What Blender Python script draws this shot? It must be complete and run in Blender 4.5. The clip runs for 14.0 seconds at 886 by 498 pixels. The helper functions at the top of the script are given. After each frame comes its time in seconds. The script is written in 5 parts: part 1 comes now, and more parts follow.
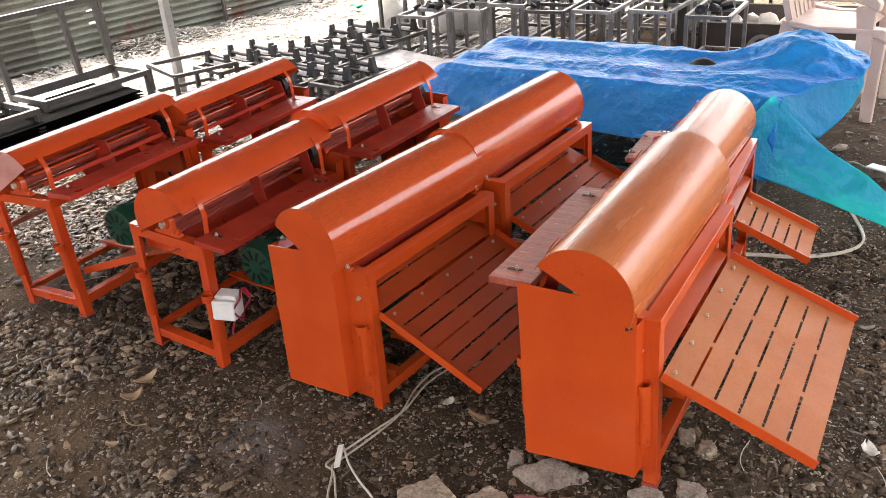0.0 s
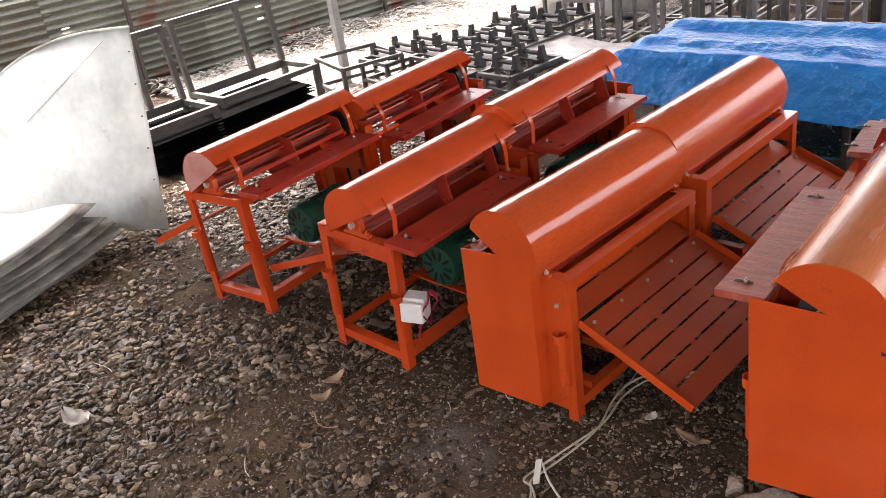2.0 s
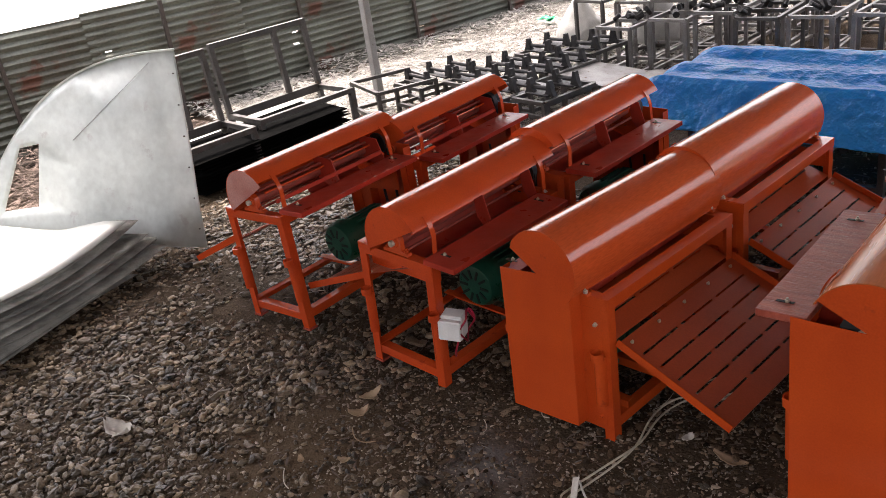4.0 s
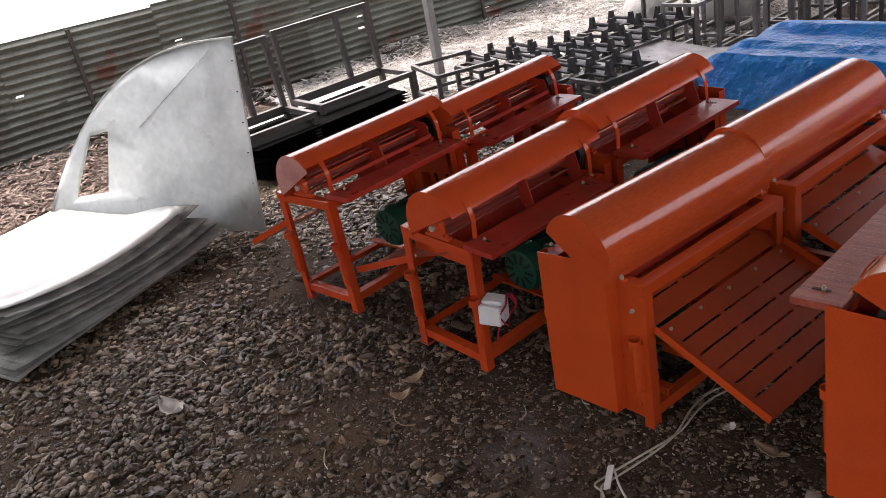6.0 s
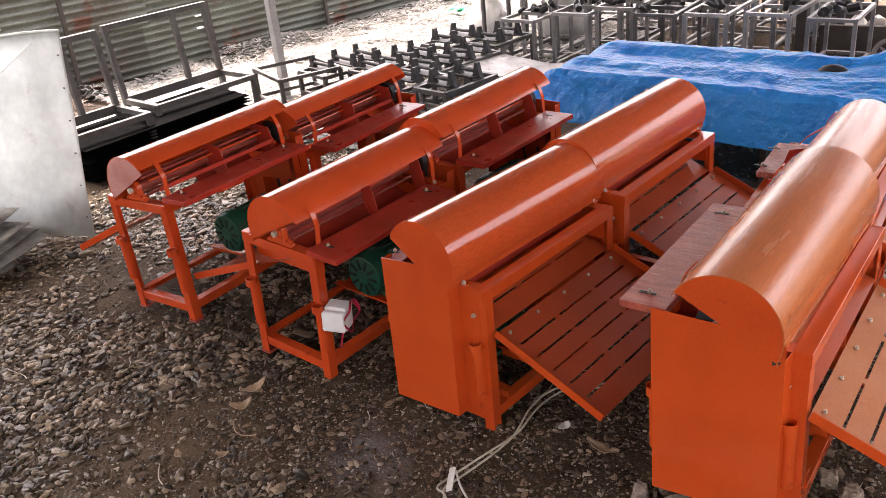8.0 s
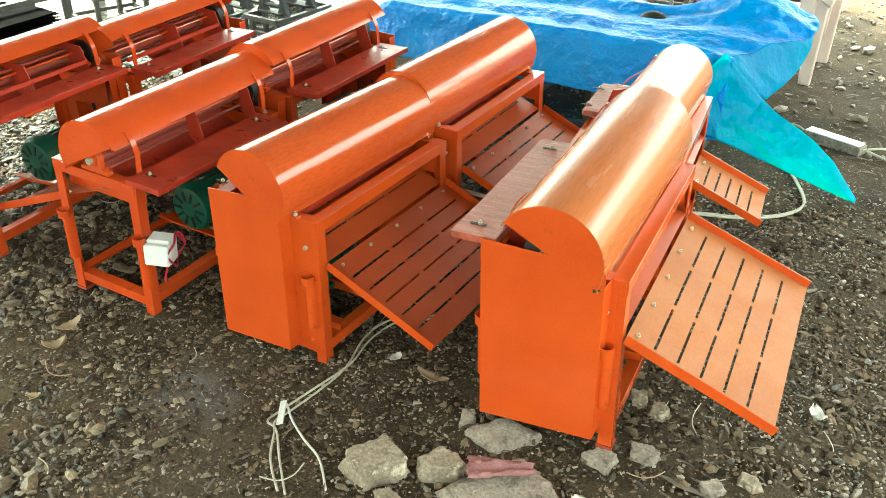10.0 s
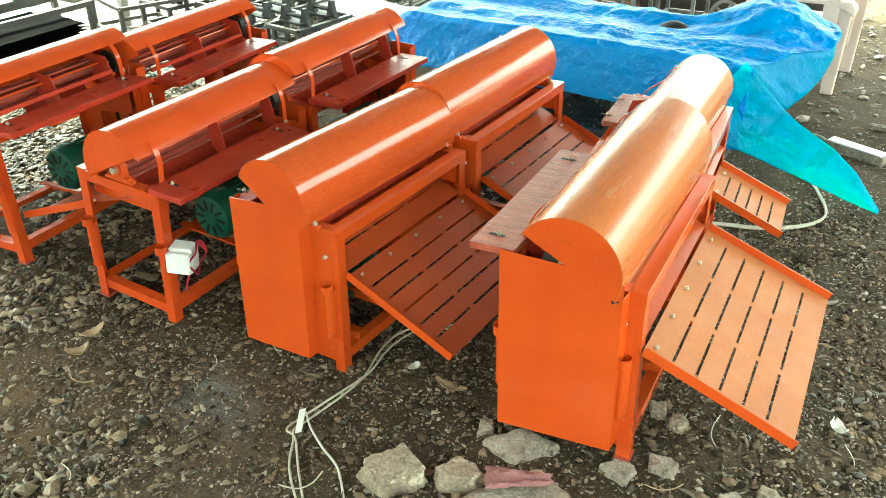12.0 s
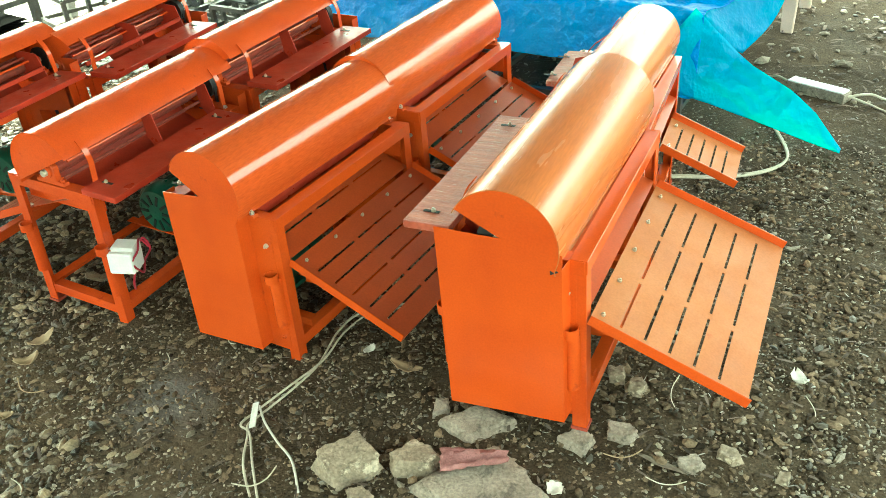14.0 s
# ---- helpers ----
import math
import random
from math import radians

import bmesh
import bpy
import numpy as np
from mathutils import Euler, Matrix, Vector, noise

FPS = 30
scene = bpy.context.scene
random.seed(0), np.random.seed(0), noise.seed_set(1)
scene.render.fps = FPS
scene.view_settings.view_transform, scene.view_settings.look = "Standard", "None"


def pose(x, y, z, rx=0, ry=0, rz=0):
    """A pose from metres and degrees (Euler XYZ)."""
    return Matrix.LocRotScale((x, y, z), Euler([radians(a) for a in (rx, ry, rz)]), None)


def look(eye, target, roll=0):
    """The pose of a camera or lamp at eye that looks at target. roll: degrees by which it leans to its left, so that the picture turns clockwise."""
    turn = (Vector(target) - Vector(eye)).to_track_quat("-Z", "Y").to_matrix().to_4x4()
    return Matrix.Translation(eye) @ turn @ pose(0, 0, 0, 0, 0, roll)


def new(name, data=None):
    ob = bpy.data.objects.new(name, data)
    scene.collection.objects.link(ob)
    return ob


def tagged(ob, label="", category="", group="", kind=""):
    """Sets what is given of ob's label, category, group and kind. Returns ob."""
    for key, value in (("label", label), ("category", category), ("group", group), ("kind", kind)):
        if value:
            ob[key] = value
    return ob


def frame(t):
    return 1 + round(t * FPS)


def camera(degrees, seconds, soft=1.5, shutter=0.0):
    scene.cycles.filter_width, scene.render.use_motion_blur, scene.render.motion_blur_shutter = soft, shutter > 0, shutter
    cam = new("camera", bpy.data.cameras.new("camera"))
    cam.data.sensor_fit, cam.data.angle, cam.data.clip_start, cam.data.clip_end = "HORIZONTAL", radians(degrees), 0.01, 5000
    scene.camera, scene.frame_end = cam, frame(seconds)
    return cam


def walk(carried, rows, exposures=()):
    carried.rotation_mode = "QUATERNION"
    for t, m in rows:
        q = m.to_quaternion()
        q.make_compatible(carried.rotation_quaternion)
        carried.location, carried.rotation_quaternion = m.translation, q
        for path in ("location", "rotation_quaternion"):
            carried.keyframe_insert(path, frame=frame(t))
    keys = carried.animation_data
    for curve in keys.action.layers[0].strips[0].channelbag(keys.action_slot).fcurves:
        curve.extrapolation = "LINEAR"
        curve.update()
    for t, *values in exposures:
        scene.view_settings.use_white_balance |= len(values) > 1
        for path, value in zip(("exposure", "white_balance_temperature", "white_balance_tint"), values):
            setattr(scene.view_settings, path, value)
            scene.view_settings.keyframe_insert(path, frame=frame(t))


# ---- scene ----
cam = camera(54.68, 14.0, soft=0.9)
PATH = [
    (0, (0.409, 0.285, 2.075), (-0.655, 1.725, 1.183), -4.60),
    (0.5, (0.314, 0.450, 2.083), (-0.810, 1.804, 1.132), -7.44),
    (1, (0.264, 0.451, 2.075), (-0.934, 1.749, 1.137), -8.69),
    (1.5, (0.167, 0.360, 2.086), (-1.110, 1.610, 1.188), -8.99),
    (2, (0.136, 0.293, 2.092), (-1.173, 1.515, 1.201), -8.98),
    (2.5, (0.113, 0.239, 2.089), (-1.222, 1.438, 1.205), -8.85),
    (3, (0.110, 0.215, 2.093), (-1.239, 1.407, 1.222), -8.76),
    (3.5, (0.128, 0.208, 2.102), (-1.222, 1.416, 1.254), -8.62),
    (4, (0.137, 0.208, 2.096), (-1.225, 1.415, 1.268), -8.73),
    (4.2, (0.140, 0.208, 2.096), (-1.243, 1.384, 1.256), -9.20),
    (6.3, (0.240, 0.336, 2.079), (-1.237, 1.393, 1.243), -11.23),
    (6.5, (0.239, 0.328, 2.088), (-1.209, 1.425, 1.252), -10.57),
    (7, (0.237, 0.324, 2.087), (-1.145, 1.503, 1.249), -9.13),
    (7.5, (0.225, 0.315, 2.077), (-1.095, 1.553, 1.225), -7.79),
    (8, (0.236, 0.322, 2.074), (-0.988, 1.643, 1.203), -6.10),
    (8.5, (0.233, 0.327, 2.066), (-0.846, 1.733, 1.139), -3.90),
    (9, (0.227, 0.328, 2.052), (-0.730, 1.777, 1.060), -1.80),
    (9.2, (0.229, 0.334, 2.044), (-0.690, 1.798, 1.037), -1.13),
    (11.3, (0.231, 0.319, 2.035), (-0.630, 1.818, 1.029), 0.63),
    (11.5, (0.233, 0.322, 2.052), (-0.636, 1.811, 1.038), 0.47),
    (12, (0.235, 0.326, 2.051), (-0.683, 1.796, 1.054), -0.33),
    (12.5, (0.246, 0.338, 2.051), (-0.691, 1.815, 1.080), -0.88),
    (13, (0.252, 0.350, 2.052), (-0.617, 1.837, 1.034), -1.30),
    (13.5, (0.287, 0.403, 2.039), (-0.520, 1.887, 0.967), -1.98),
    (14, (0.332, 0.489, 2.037), (-0.553, 1.931, 0.970), -4.68),
]
EXPOSURES = [(0.0, 3.53, 7100, 14), (0.5, 3.8, 7100, 14), (1.0, 3.95, 7100, 15), (1.5, 3.55, 7100, 17), (2.0, 3.38, 7100, 19), (2.5, 3.18, 7100, 19), (3.0, 2.98, 7000, 19), (3.5, 2.73, 7000, 18), (4.2, 2.64, 6900, 18),
             (6.5, 2.42, 6700, 22), (7.0, 2.54, 6850, 27), (7.5, 2.94, 7000, 27), (8.2, 3.40, 7150, 17), (9.0, 4.06, 7150, -8), (11.5, 4.3, 7000, -23), (12.5, 4.22, 7000, -24), (14.0, 4.36, 7200, -32)]
walk(cam, [(t, look(eye, target, roll)) for t, eye, target, roll in PATH], EXPOSURES)

# ---- world, sun, exposure ----
world = bpy.data.worlds.new("sky")
scene.world = world
world.use_nodes = True
wn = world.node_tree
sky = wn.nodes.new("ShaderNodeTexSky")
sky.sky_type, sky.sun_disc = "NISHITA", False
SUN_ELEV, SUN_ROT = radians(67), radians(-60)
sky.sun_elevation, sky.sun_rotation = SUN_ELEV, SUN_ROT
sky.air_density, sky.dust_density = 1.0, 6.0
haze = wn.nodes.new("ShaderNodeHueSaturation")
haze.inputs["Saturation"].default_value = 0.35
wn.links.new(sky.outputs[0], haze.inputs["Color"])
wn.links.new(haze.outputs[0], wn.nodes["Background"].inputs[0])
wn.nodes["Background"].inputs[1].default_value = 0.15
sun = new("sun", bpy.data.lights.new("sun", "SUN"))
sun.data.energy, sun.data.angle, sun.data.color = 1.25, radians(12), (1.0, 0.95, 0.88)
SUN_DIR = Vector((math.sin(SUN_ROT) * math.cos(SUN_ELEV), math.cos(SUN_ROT) * math.cos(SUN_ELEV), math.sin(SUN_ELEV)))
sun.matrix_world = look(SUN_DIR * 20, (0, 0, 0))


# ---- materials ----
def material(name, base, second=None, rough=0.5, metal=0.0, scale=6.0, mix=(0.35, 0.7), fine=120.0, fine_amount=0.15, bump=0.15, bump_scale=80.0,
             spot=None, spot_at=0.66, spot_scale=14.0, per_object=0.0, per_island=0.0, rough_vary=0.12, coat=0.0, stretch=(1, 1, 1), trans=0.0):
    m = bpy.data.materials.new(name)
    m.use_nodes = True
    n, l = m.node_tree.nodes, m.node_tree.links
    b = n["Principled BSDF"]
    co = n.new("ShaderNodeTexCoord")
    mp = n.new("ShaderNodeMapping")
    mp.inputs["Scale"].default_value = stretch
    l.new(co.outputs["Object"], mp.inputs[0])

    def noisy(sc, detail=4.0, rough_=0.55):
        t = n.new("ShaderNodeTexNoise")
        t.inputs["Scale"].default_value, t.inputs["Detail"].default_value, t.inputs["Roughness"].default_value = sc, detail, rough_
        l.new(mp.outputs[0], t.inputs["Vector"])
        return t.outputs["Fac"]

    def ramp(src, lo, hi):
        r = n.new("ShaderNodeMapRange")
        r.inputs[1].default_value, r.inputs[2].default_value = lo, hi
        r.clamp = True
        l.new(src, r.inputs[0])
        return r.outputs[0]

    def mixer(fac, a, c, mode="MIX"):
        x = n.new("ShaderNodeMix")
        x.data_type, x.blend_type = "RGBA", mode
        for sock, v in ((0, fac), (6, a), (7, c)):
            if isinstance(v, (int, float, tuple)):
                x.inputs[sock].default_value = v if not isinstance(v, tuple) else (*v[:3], 1)
            else:
                l.new(v, x.inputs[sock])
        return x.outputs[2]

    second = second or tuple(c * 0.75 for c in base)
    col = mixer(ramp(noisy(scale), *mix), base, second)
    if spot:
        col = mixer(ramp(noisy(spot_scale, 6.0, 0.65), spot_at, spot_at + 0.06), col, spot)
    g = ramp(noisy(fine, 3.0), 0.25, 0.75)
    grain = n.new("ShaderNodeMapRange")
    grain.inputs[3].default_value, grain.inputs[4].default_value = 1 - fine_amount, 1 + fine_amount
    l.new(g, grain.inputs[0])
    shade = grain.outputs[0]
    for amount, node, sock in ((per_object, "ShaderNodeObjectInfo", "Random"), (per_island, "ShaderNodeNewGeometry", "Random Per Island")):
        if amount:
            info = n.new(node)
            r = n.new("ShaderNodeMapRange")
            r.inputs[3].default_value, r.inputs[4].default_value = 1 - amount, 1 + amount
            l.new(info.outputs[sock], r.inputs[0])
            mu = n.new("ShaderNodeMath")
            mu.operation = "MULTIPLY"
            l.new(shade, mu.inputs[0])
            l.new(r.outputs[0], mu.inputs[1])
            shade = mu.outputs[0]
    vm = n.new("ShaderNodeVectorMath")
    vm.operation = "SCALE"
    l.new(col, vm.inputs[0])
    l.new(shade, vm.inputs["Scale"])
    l.new(vm.outputs[0], b.inputs["Base Color"])
    rr = n.new("ShaderNodeMapRange")
    rr.inputs[3].default_value, rr.inputs[4].default_value = max(0.02, rough - rough_vary), min(1, rough + rough_vary)
    l.new(ramp(noisy(scale * 2.3), 0.3, 0.7), rr.inputs[0])
    l.new(rr.outputs[0], b.inputs["Roughness"])
    b.inputs["Metallic"].default_value = metal
    b.inputs["Coat Weight"].default_value = coat
    b.inputs["Coat Roughness"].default_value = 0.12
    if trans:
        b.inputs["Transmission Weight"].default_value = trans
    if bump:
        bp = n.new("ShaderNodeBump")
        bp.inputs["Strength"].default_value, bp.inputs["Distance"].default_value = bump, 0.01
        l.new(noisy(bump_scale, 5.0), bp.inputs["Height"])
        l.new(bp.outputs[0], b.inputs["Normal"])
    return m


ORANGE = material("orange_enamel", (0.58, 0.080, 0.015), (0.50, 0.062, 0.013), 0.17, scale=3.5, fine=160, fine_amount=0.08, bump=0.03, bump_scale=9, spot=(0.40, 0.056, 0.015), spot_at=0.65, spot_scale=11, rough_vary=0.05)
ORANGE.node_tree.nodes["Principled BSDF"].inputs["IOR"].default_value = 1.5
REDORANGE = material("red_orange_enamel", (0.57, 0.072, 0.016), (0.48, 0.055, 0.014), 0.15, scale=3.5, fine=160, fine_amount=0.1, bump=0.03, bump_scale=9, spot=(0.38, 0.045, 0.015), spot_at=0.63, spot_scale=11, rough_vary=0.06)
RED = material("red_oxide_paint", (0.46, 0.045, 0.024), (0.34, 0.033, 0.019), 0.38, scale=5, fine=150, fine_amount=0.1, bump=0.12, bump_scale=30, spot=(0.22, 0.05, 0.03), spot_at=0.66)
BOARD = material("painted_board", (0.45, 0.108, 0.068), (0.31, 0.060, 0.038), 0.5, scale=6, fine=60, fine_amount=0.22, bump=0.35, bump_scale=40, stretch=(1, 9, 1), spot=(0.52, 0.30, 0.24), spot_at=0.60)
# Pale glare on one end cap, put into its colour.
GLARE_PINK = material("cap_glare_pink", (0.45, 0.20, 0.17), (0.36, 0.11, 0.09), 0.55, scale=8, fine_amount=0.2)
BARE = material("bare_bolt_steel", (0.60, 0.53, 0.42), (0.42, 0.37, 0.29), 0.4, 0.5, scale=30)
INNER = material("dark_drum_steel", (0.32, 0.042, 0.022), (0.20, 0.03, 0.017), 0.7, 0.0, scale=9, fine_amount=0.25)
GREEN = material("green_motor_paint", (0.006, 0.105, 0.062), (0.004, 0.07, 0.045), 0.38, scale=9, fine_amount=0.08, coat=0.2)
# Tanner base colour for the trays of the two end machines.
TAN = material("tan_tray_enamel", (0.42, 0.148, 0.055), (0.36, 0.115, 0.040), 0.6, scale=4, fine=140, fine_amount=0.12, bump=0.05, bump_scale=20, spot=(0.36, 0.075, 0.025), spot_at=0.66, spot_scale=10)
COVER = material("varnished_orange_enamel", (0.54, 0.084, 0.020), (0.45, 0.064, 0.016), 0.145, scale=3, fine=60, fine_amount=0.16, bump=0.04, bump_scale=8, spot=(0.40, 0.066, 0.016), spot_at=0.64, spot_scale=5, rough_vary=0.07, stretch=(3, 0.5, 3))
# Sky reflection on the two end covers is put into this tan base colour.
SKYCOVER = material("sky_sheen_enamel", (0.49, 0.142, 0.046), (0.42, 0.112, 0.034), 0.25, scale=4, fine=60, fine_amount=0.16, bump=0.025, bump_scale=8, spot=(0.44, 0.15, 0.06), spot_at=0.66, spot_scale=5, rough_vary=0.06, stretch=(3, 0.3, 3))
SKYCOVER.node_tree.nodes["Principled BSDF"].inputs["IOR"].default_value = 1.52
COVER.node_tree.nodes["Principled BSDF"].inputs["IOR"].default_value = 1.6
TAN.node_tree.nodes["Principled BSDF"].inputs["Specular IOR Level"].default_value = 0.3
# Near-black base colour for the low stack under the bench frames.
SHEETBLACK = material("flat_black_sheet", (0.003, 0.003, 0.003), (0.005, 0.005, 0.005), 0.95, scale=6)
DUSTY = material("dusty_orange_enamel", (0.42, 0.066, 0.018), (0.35, 0.054, 0.016), 0.36, scale=4, fine=140, fine_amount=0.12, bump=0.05, bump_scale=20, spot=(0.40, 0.085, 0.03), spot_at=0.74, spot_scale=10, rough_vary=0.04)
BLACK = material("black_rubber", (0.012, 0.012, 0.013), None, 0.6, scale=20)
SWITCH = material("grey_white_plastic", (0.78, 0.79, 0.78), (0.7, 0.71, 0.70), 0.5, scale=12, fine_amount=0.05, bump=0)
PINKWIRE = material("pink_wire", (0.5, 0.02, 0.06), None, 0.45, bump=0)
SOIL = material("damp_soil", (0.098, 0.070, 0.046), (0.024, 0.017, 0.011), 0.85, scale=1.6, mix=(0.2, 0.8), fine=130, fine_amount=0.6, bump=1.0, bump_scale=60, spot=(0.15, 0.12, 0.085), spot_at=0.60, spot_scale=55)
sn, sl = SOIL.node_tree.nodes, SOIL.node_tree.links
sc = sn.new("ShaderNodeTexCoord")
wob = sn.new("ShaderNodeTexNoise")
wob.inputs["Scale"].default_value, wob.inputs["Detail"].default_value = 5.0, 6.0
sl.new(sc.outputs["Object"], wob.inputs["Vector"])
far_off = sn.new("ShaderNodeVectorMath")
far_off.operation = "DISTANCE"
far_off.inputs[1].default_value = (-1.78, 1.95, 0.0)
sl.new(sc.outputs["Object"], far_off.inputs[0])
edge = sn.new("ShaderNodeMath")
edge.operation = "MULTIPLY_ADD"
edge.inputs[1].default_value, edge.inputs[2].default_value = 0.5, -0.25
sl.new(wob.outputs["Fac"], edge.inputs[0])
total = sn.new("ShaderNodeMath")
total.operation = "ADD"
sl.new(far_off.outputs["Value"], total.inputs[0])
sl.new(edge.outputs[0], total.inputs[1])
ash = sn.new("ShaderNodeMapRange")
ash.inputs[1].default_value, ash.inputs[2].default_value, ash.inputs[3].default_value, ash.inputs[4].default_value = 0.05, 0.24, 0.7, 0.0
sl.new(total.outputs[0], ash.inputs[0])
blend = sn.new("ShaderNodeMix")
blend.data_type = "RGBA"
blend.inputs[7].default_value = (0.19, 0.188, 0.19, 1)
bsdf = sn["Principled BSDF"]
sl.new(ash.outputs[0], blend.inputs[0])
sl.new(bsdf.inputs["Base Color"].links[0].from_socket, blend.inputs[6])
sl.new(blend.outputs[2], bsdf.inputs["Base Color"])
for centre, radius, shade_ in (((-2.45, 1.50, 0.03), 0.62, (0.125, 0.085, 0.052, 1)), ((-1.62, 1.62, 0.05), 0.5, (0.10, 0.072, 0.050, 1))):
    away_ = sn.new("ShaderNodeVectorMath")
    away_.operation = "DISTANCE"
    away_.inputs[1].default_value = centre
    sl.new(sc.outputs["Object"], away_.inputs[0])
    sum_ = sn.new("ShaderNodeMath")
    sl.new(away_.outputs["Value"], sum_.inputs[0])
    sl.new(edge.outputs[0], sum_.inputs[1])
    turned = sn.new("ShaderNodeMapRange")
    turned.inputs[1].default_value, turned.inputs[2].default_value, turned.inputs[3].default_value, turned.inputs[4].default_value = radius * 0.3, radius, 0.6, 0.0
    sl.new(sum_.outputs[0], turned.inputs[0])
    loam = sn.new("ShaderNodeMix")
    loam.data_type = "RGBA"
    loam.inputs[7].default_value = shade_
    sl.new(turned.outputs[0], loam.inputs[0])
    sl.new(bsdf.inputs["Base Color"].links[0].from_socket, loam.inputs[6])
    sl.new(loam.outputs[2], bsdf.inputs["Base Color"])
CLOD = material("crumbs_of_earth", (0.15, 0.108, 0.074), (0.052, 0.037, 0.025), 0.9, scale=9, fine=150, fine_amount=0.35, bump=0.4, bump_scale=120, per_island=0.8)
EARTHSTONE = material("pale_grit", (0.27, 0.225, 0.175), (0.085, 0.068, 0.050), 0.5, scale=7, fine=150, fine_amount=0.3, bump=0.4, bump_scale=120, per_island=0.8)
PEBBLE = material("grey_pebbles", (0.20, 0.150, 0.098), (0.034, 0.025, 0.016), 0.36, scale=7, fine=150, fine_amount=0.3, bump=0.4, bump_scale=120, per_island=0.85)
ROCK = material("pale_rock", (0.30, 0.235, 0.175), (0.16, 0.125, 0.092), 0.85, scale=9, fine=90, fine_amount=0.45, bump=1.0, bump_scale=38, spot=(0.42, 0.35, 0.27), spot_at=0.56, spot_scale=18)
CONCRETE = material("concrete_chunk", (0.31, 0.255, 0.21), (0.20, 0.162, 0.132), 0.9, scale=12, fine=100, fine_amount=0.42, bump=1.0, bump_scale=45, spot=(0.13, 0.105, 0.085), spot_at=0.58, spot_scale=16)
GALV = material("galvanised_sheet", (0.60, 0.645, 0.62), (0.47, 0.515, 0.50), 0.5, 0.3, scale=3.2, fine=18, fine_amount=0.1, bump=0.16, bump_scale=14, spot=(0.48, 0.49, 0.48), spot_at=0.62, spot_scale=5, rough_vary=0.14)
# Whole sheets darker than the pale top one, each toned at random.
PLATE = material("grey_sheet_metal", (0.25, 0.26, 0.235), (0.10, 0.10, 0.09), 0.7, 0.0, scale=8, fine_amount=0.25, per_object=0.6)
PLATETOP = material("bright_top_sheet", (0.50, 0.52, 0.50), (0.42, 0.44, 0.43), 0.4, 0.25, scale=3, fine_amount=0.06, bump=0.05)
STEEL = material("dull_black_steel", (0.105, 0.102, 0.10), (0.065, 0.06, 0.055), 0.5, 0.5, scale=7, fine_amount=0.2, spot=(0.13, 0.08, 0.05), spot_at=0.66)
GREYSTEEL = material("grey_mill_steel", (0.27, 0.262, 0.255), (0.16, 0.148, 0.138), 0.48, 0.3, scale=6, fine_amount=0.2, spot=(0.12, 0.07, 0.045), spot_at=0.63, per_object=0.25)
PALESTEEL = material("pale_painted_steel", (0.36, 0.36, 0.35), (0.24, 0.235, 0.225), 0.5, 0.2, scale=5, fine_amount=0.15, spot=(0.18, 0.13, 0.10), spot_at=0.66)
CAST = material("dark_castings", (0.02, 0.022, 0.024), (0.035, 0.03, 0.028), 0.6, 0.3, scale=20)
RUSTY = material("weathered_fence_iron", (0.150, 0.165, 0.140), (0.095, 0.092, 0.075), 0.62, 0.25, scale=1.3, fine=40, fine_amount=0.22, bump=0.1, spot=(0.105, 0.045, 0.030), spot_at=0.60, spot_scale=1.7, per_object=0.3)


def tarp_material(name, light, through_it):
    """Woven blue plastic: glossy and crinkled; light is the glow colour, through_it its share."""
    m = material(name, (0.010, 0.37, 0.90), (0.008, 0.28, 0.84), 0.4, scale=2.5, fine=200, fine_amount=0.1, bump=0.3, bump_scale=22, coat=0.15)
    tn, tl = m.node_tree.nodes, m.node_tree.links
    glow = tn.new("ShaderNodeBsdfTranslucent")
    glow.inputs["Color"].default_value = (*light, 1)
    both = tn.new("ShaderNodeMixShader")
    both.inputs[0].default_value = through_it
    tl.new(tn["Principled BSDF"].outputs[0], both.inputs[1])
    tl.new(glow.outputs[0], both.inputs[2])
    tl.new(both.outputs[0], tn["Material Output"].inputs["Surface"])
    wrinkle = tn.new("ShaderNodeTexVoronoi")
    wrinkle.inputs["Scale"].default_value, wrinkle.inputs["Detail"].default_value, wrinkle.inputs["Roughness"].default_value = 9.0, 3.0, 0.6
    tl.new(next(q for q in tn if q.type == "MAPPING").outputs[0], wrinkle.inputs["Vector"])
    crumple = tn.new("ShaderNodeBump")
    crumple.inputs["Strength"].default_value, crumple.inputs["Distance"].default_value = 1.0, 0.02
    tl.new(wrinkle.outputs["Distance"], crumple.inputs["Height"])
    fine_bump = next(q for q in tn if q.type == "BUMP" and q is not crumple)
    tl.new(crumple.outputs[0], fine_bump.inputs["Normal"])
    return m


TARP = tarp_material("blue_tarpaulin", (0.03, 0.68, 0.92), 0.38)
# Copy for the hanging pieces: their turquoise backlight is put into its glow.
BACKLIT_TARP = tarp_material("backlit_tarpaulin", (0.05, 0.95, 0.74), 0.66)
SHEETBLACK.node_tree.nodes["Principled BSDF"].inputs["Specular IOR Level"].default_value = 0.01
for m_ in (DUSTY, RED):
    m_.node_tree.nodes["Principled BSDF"].inputs["Specular IOR Level"].default_value = 0.25
PLASTIC = material("chalky_white_plastic", (0.62, 0.48, 0.42), (0.54, 0.41, 0.35), 0.5, scale=7, fine_amount=0.08, bump=0.05)
WOOD = material("grey_timber", (0.16, 0.125, 0.095), (0.10, 0.078, 0.06), 0.8, scale=5, stretch=(1, 1, 6), fine=70, fine_amount=0.3, bump=0.4)
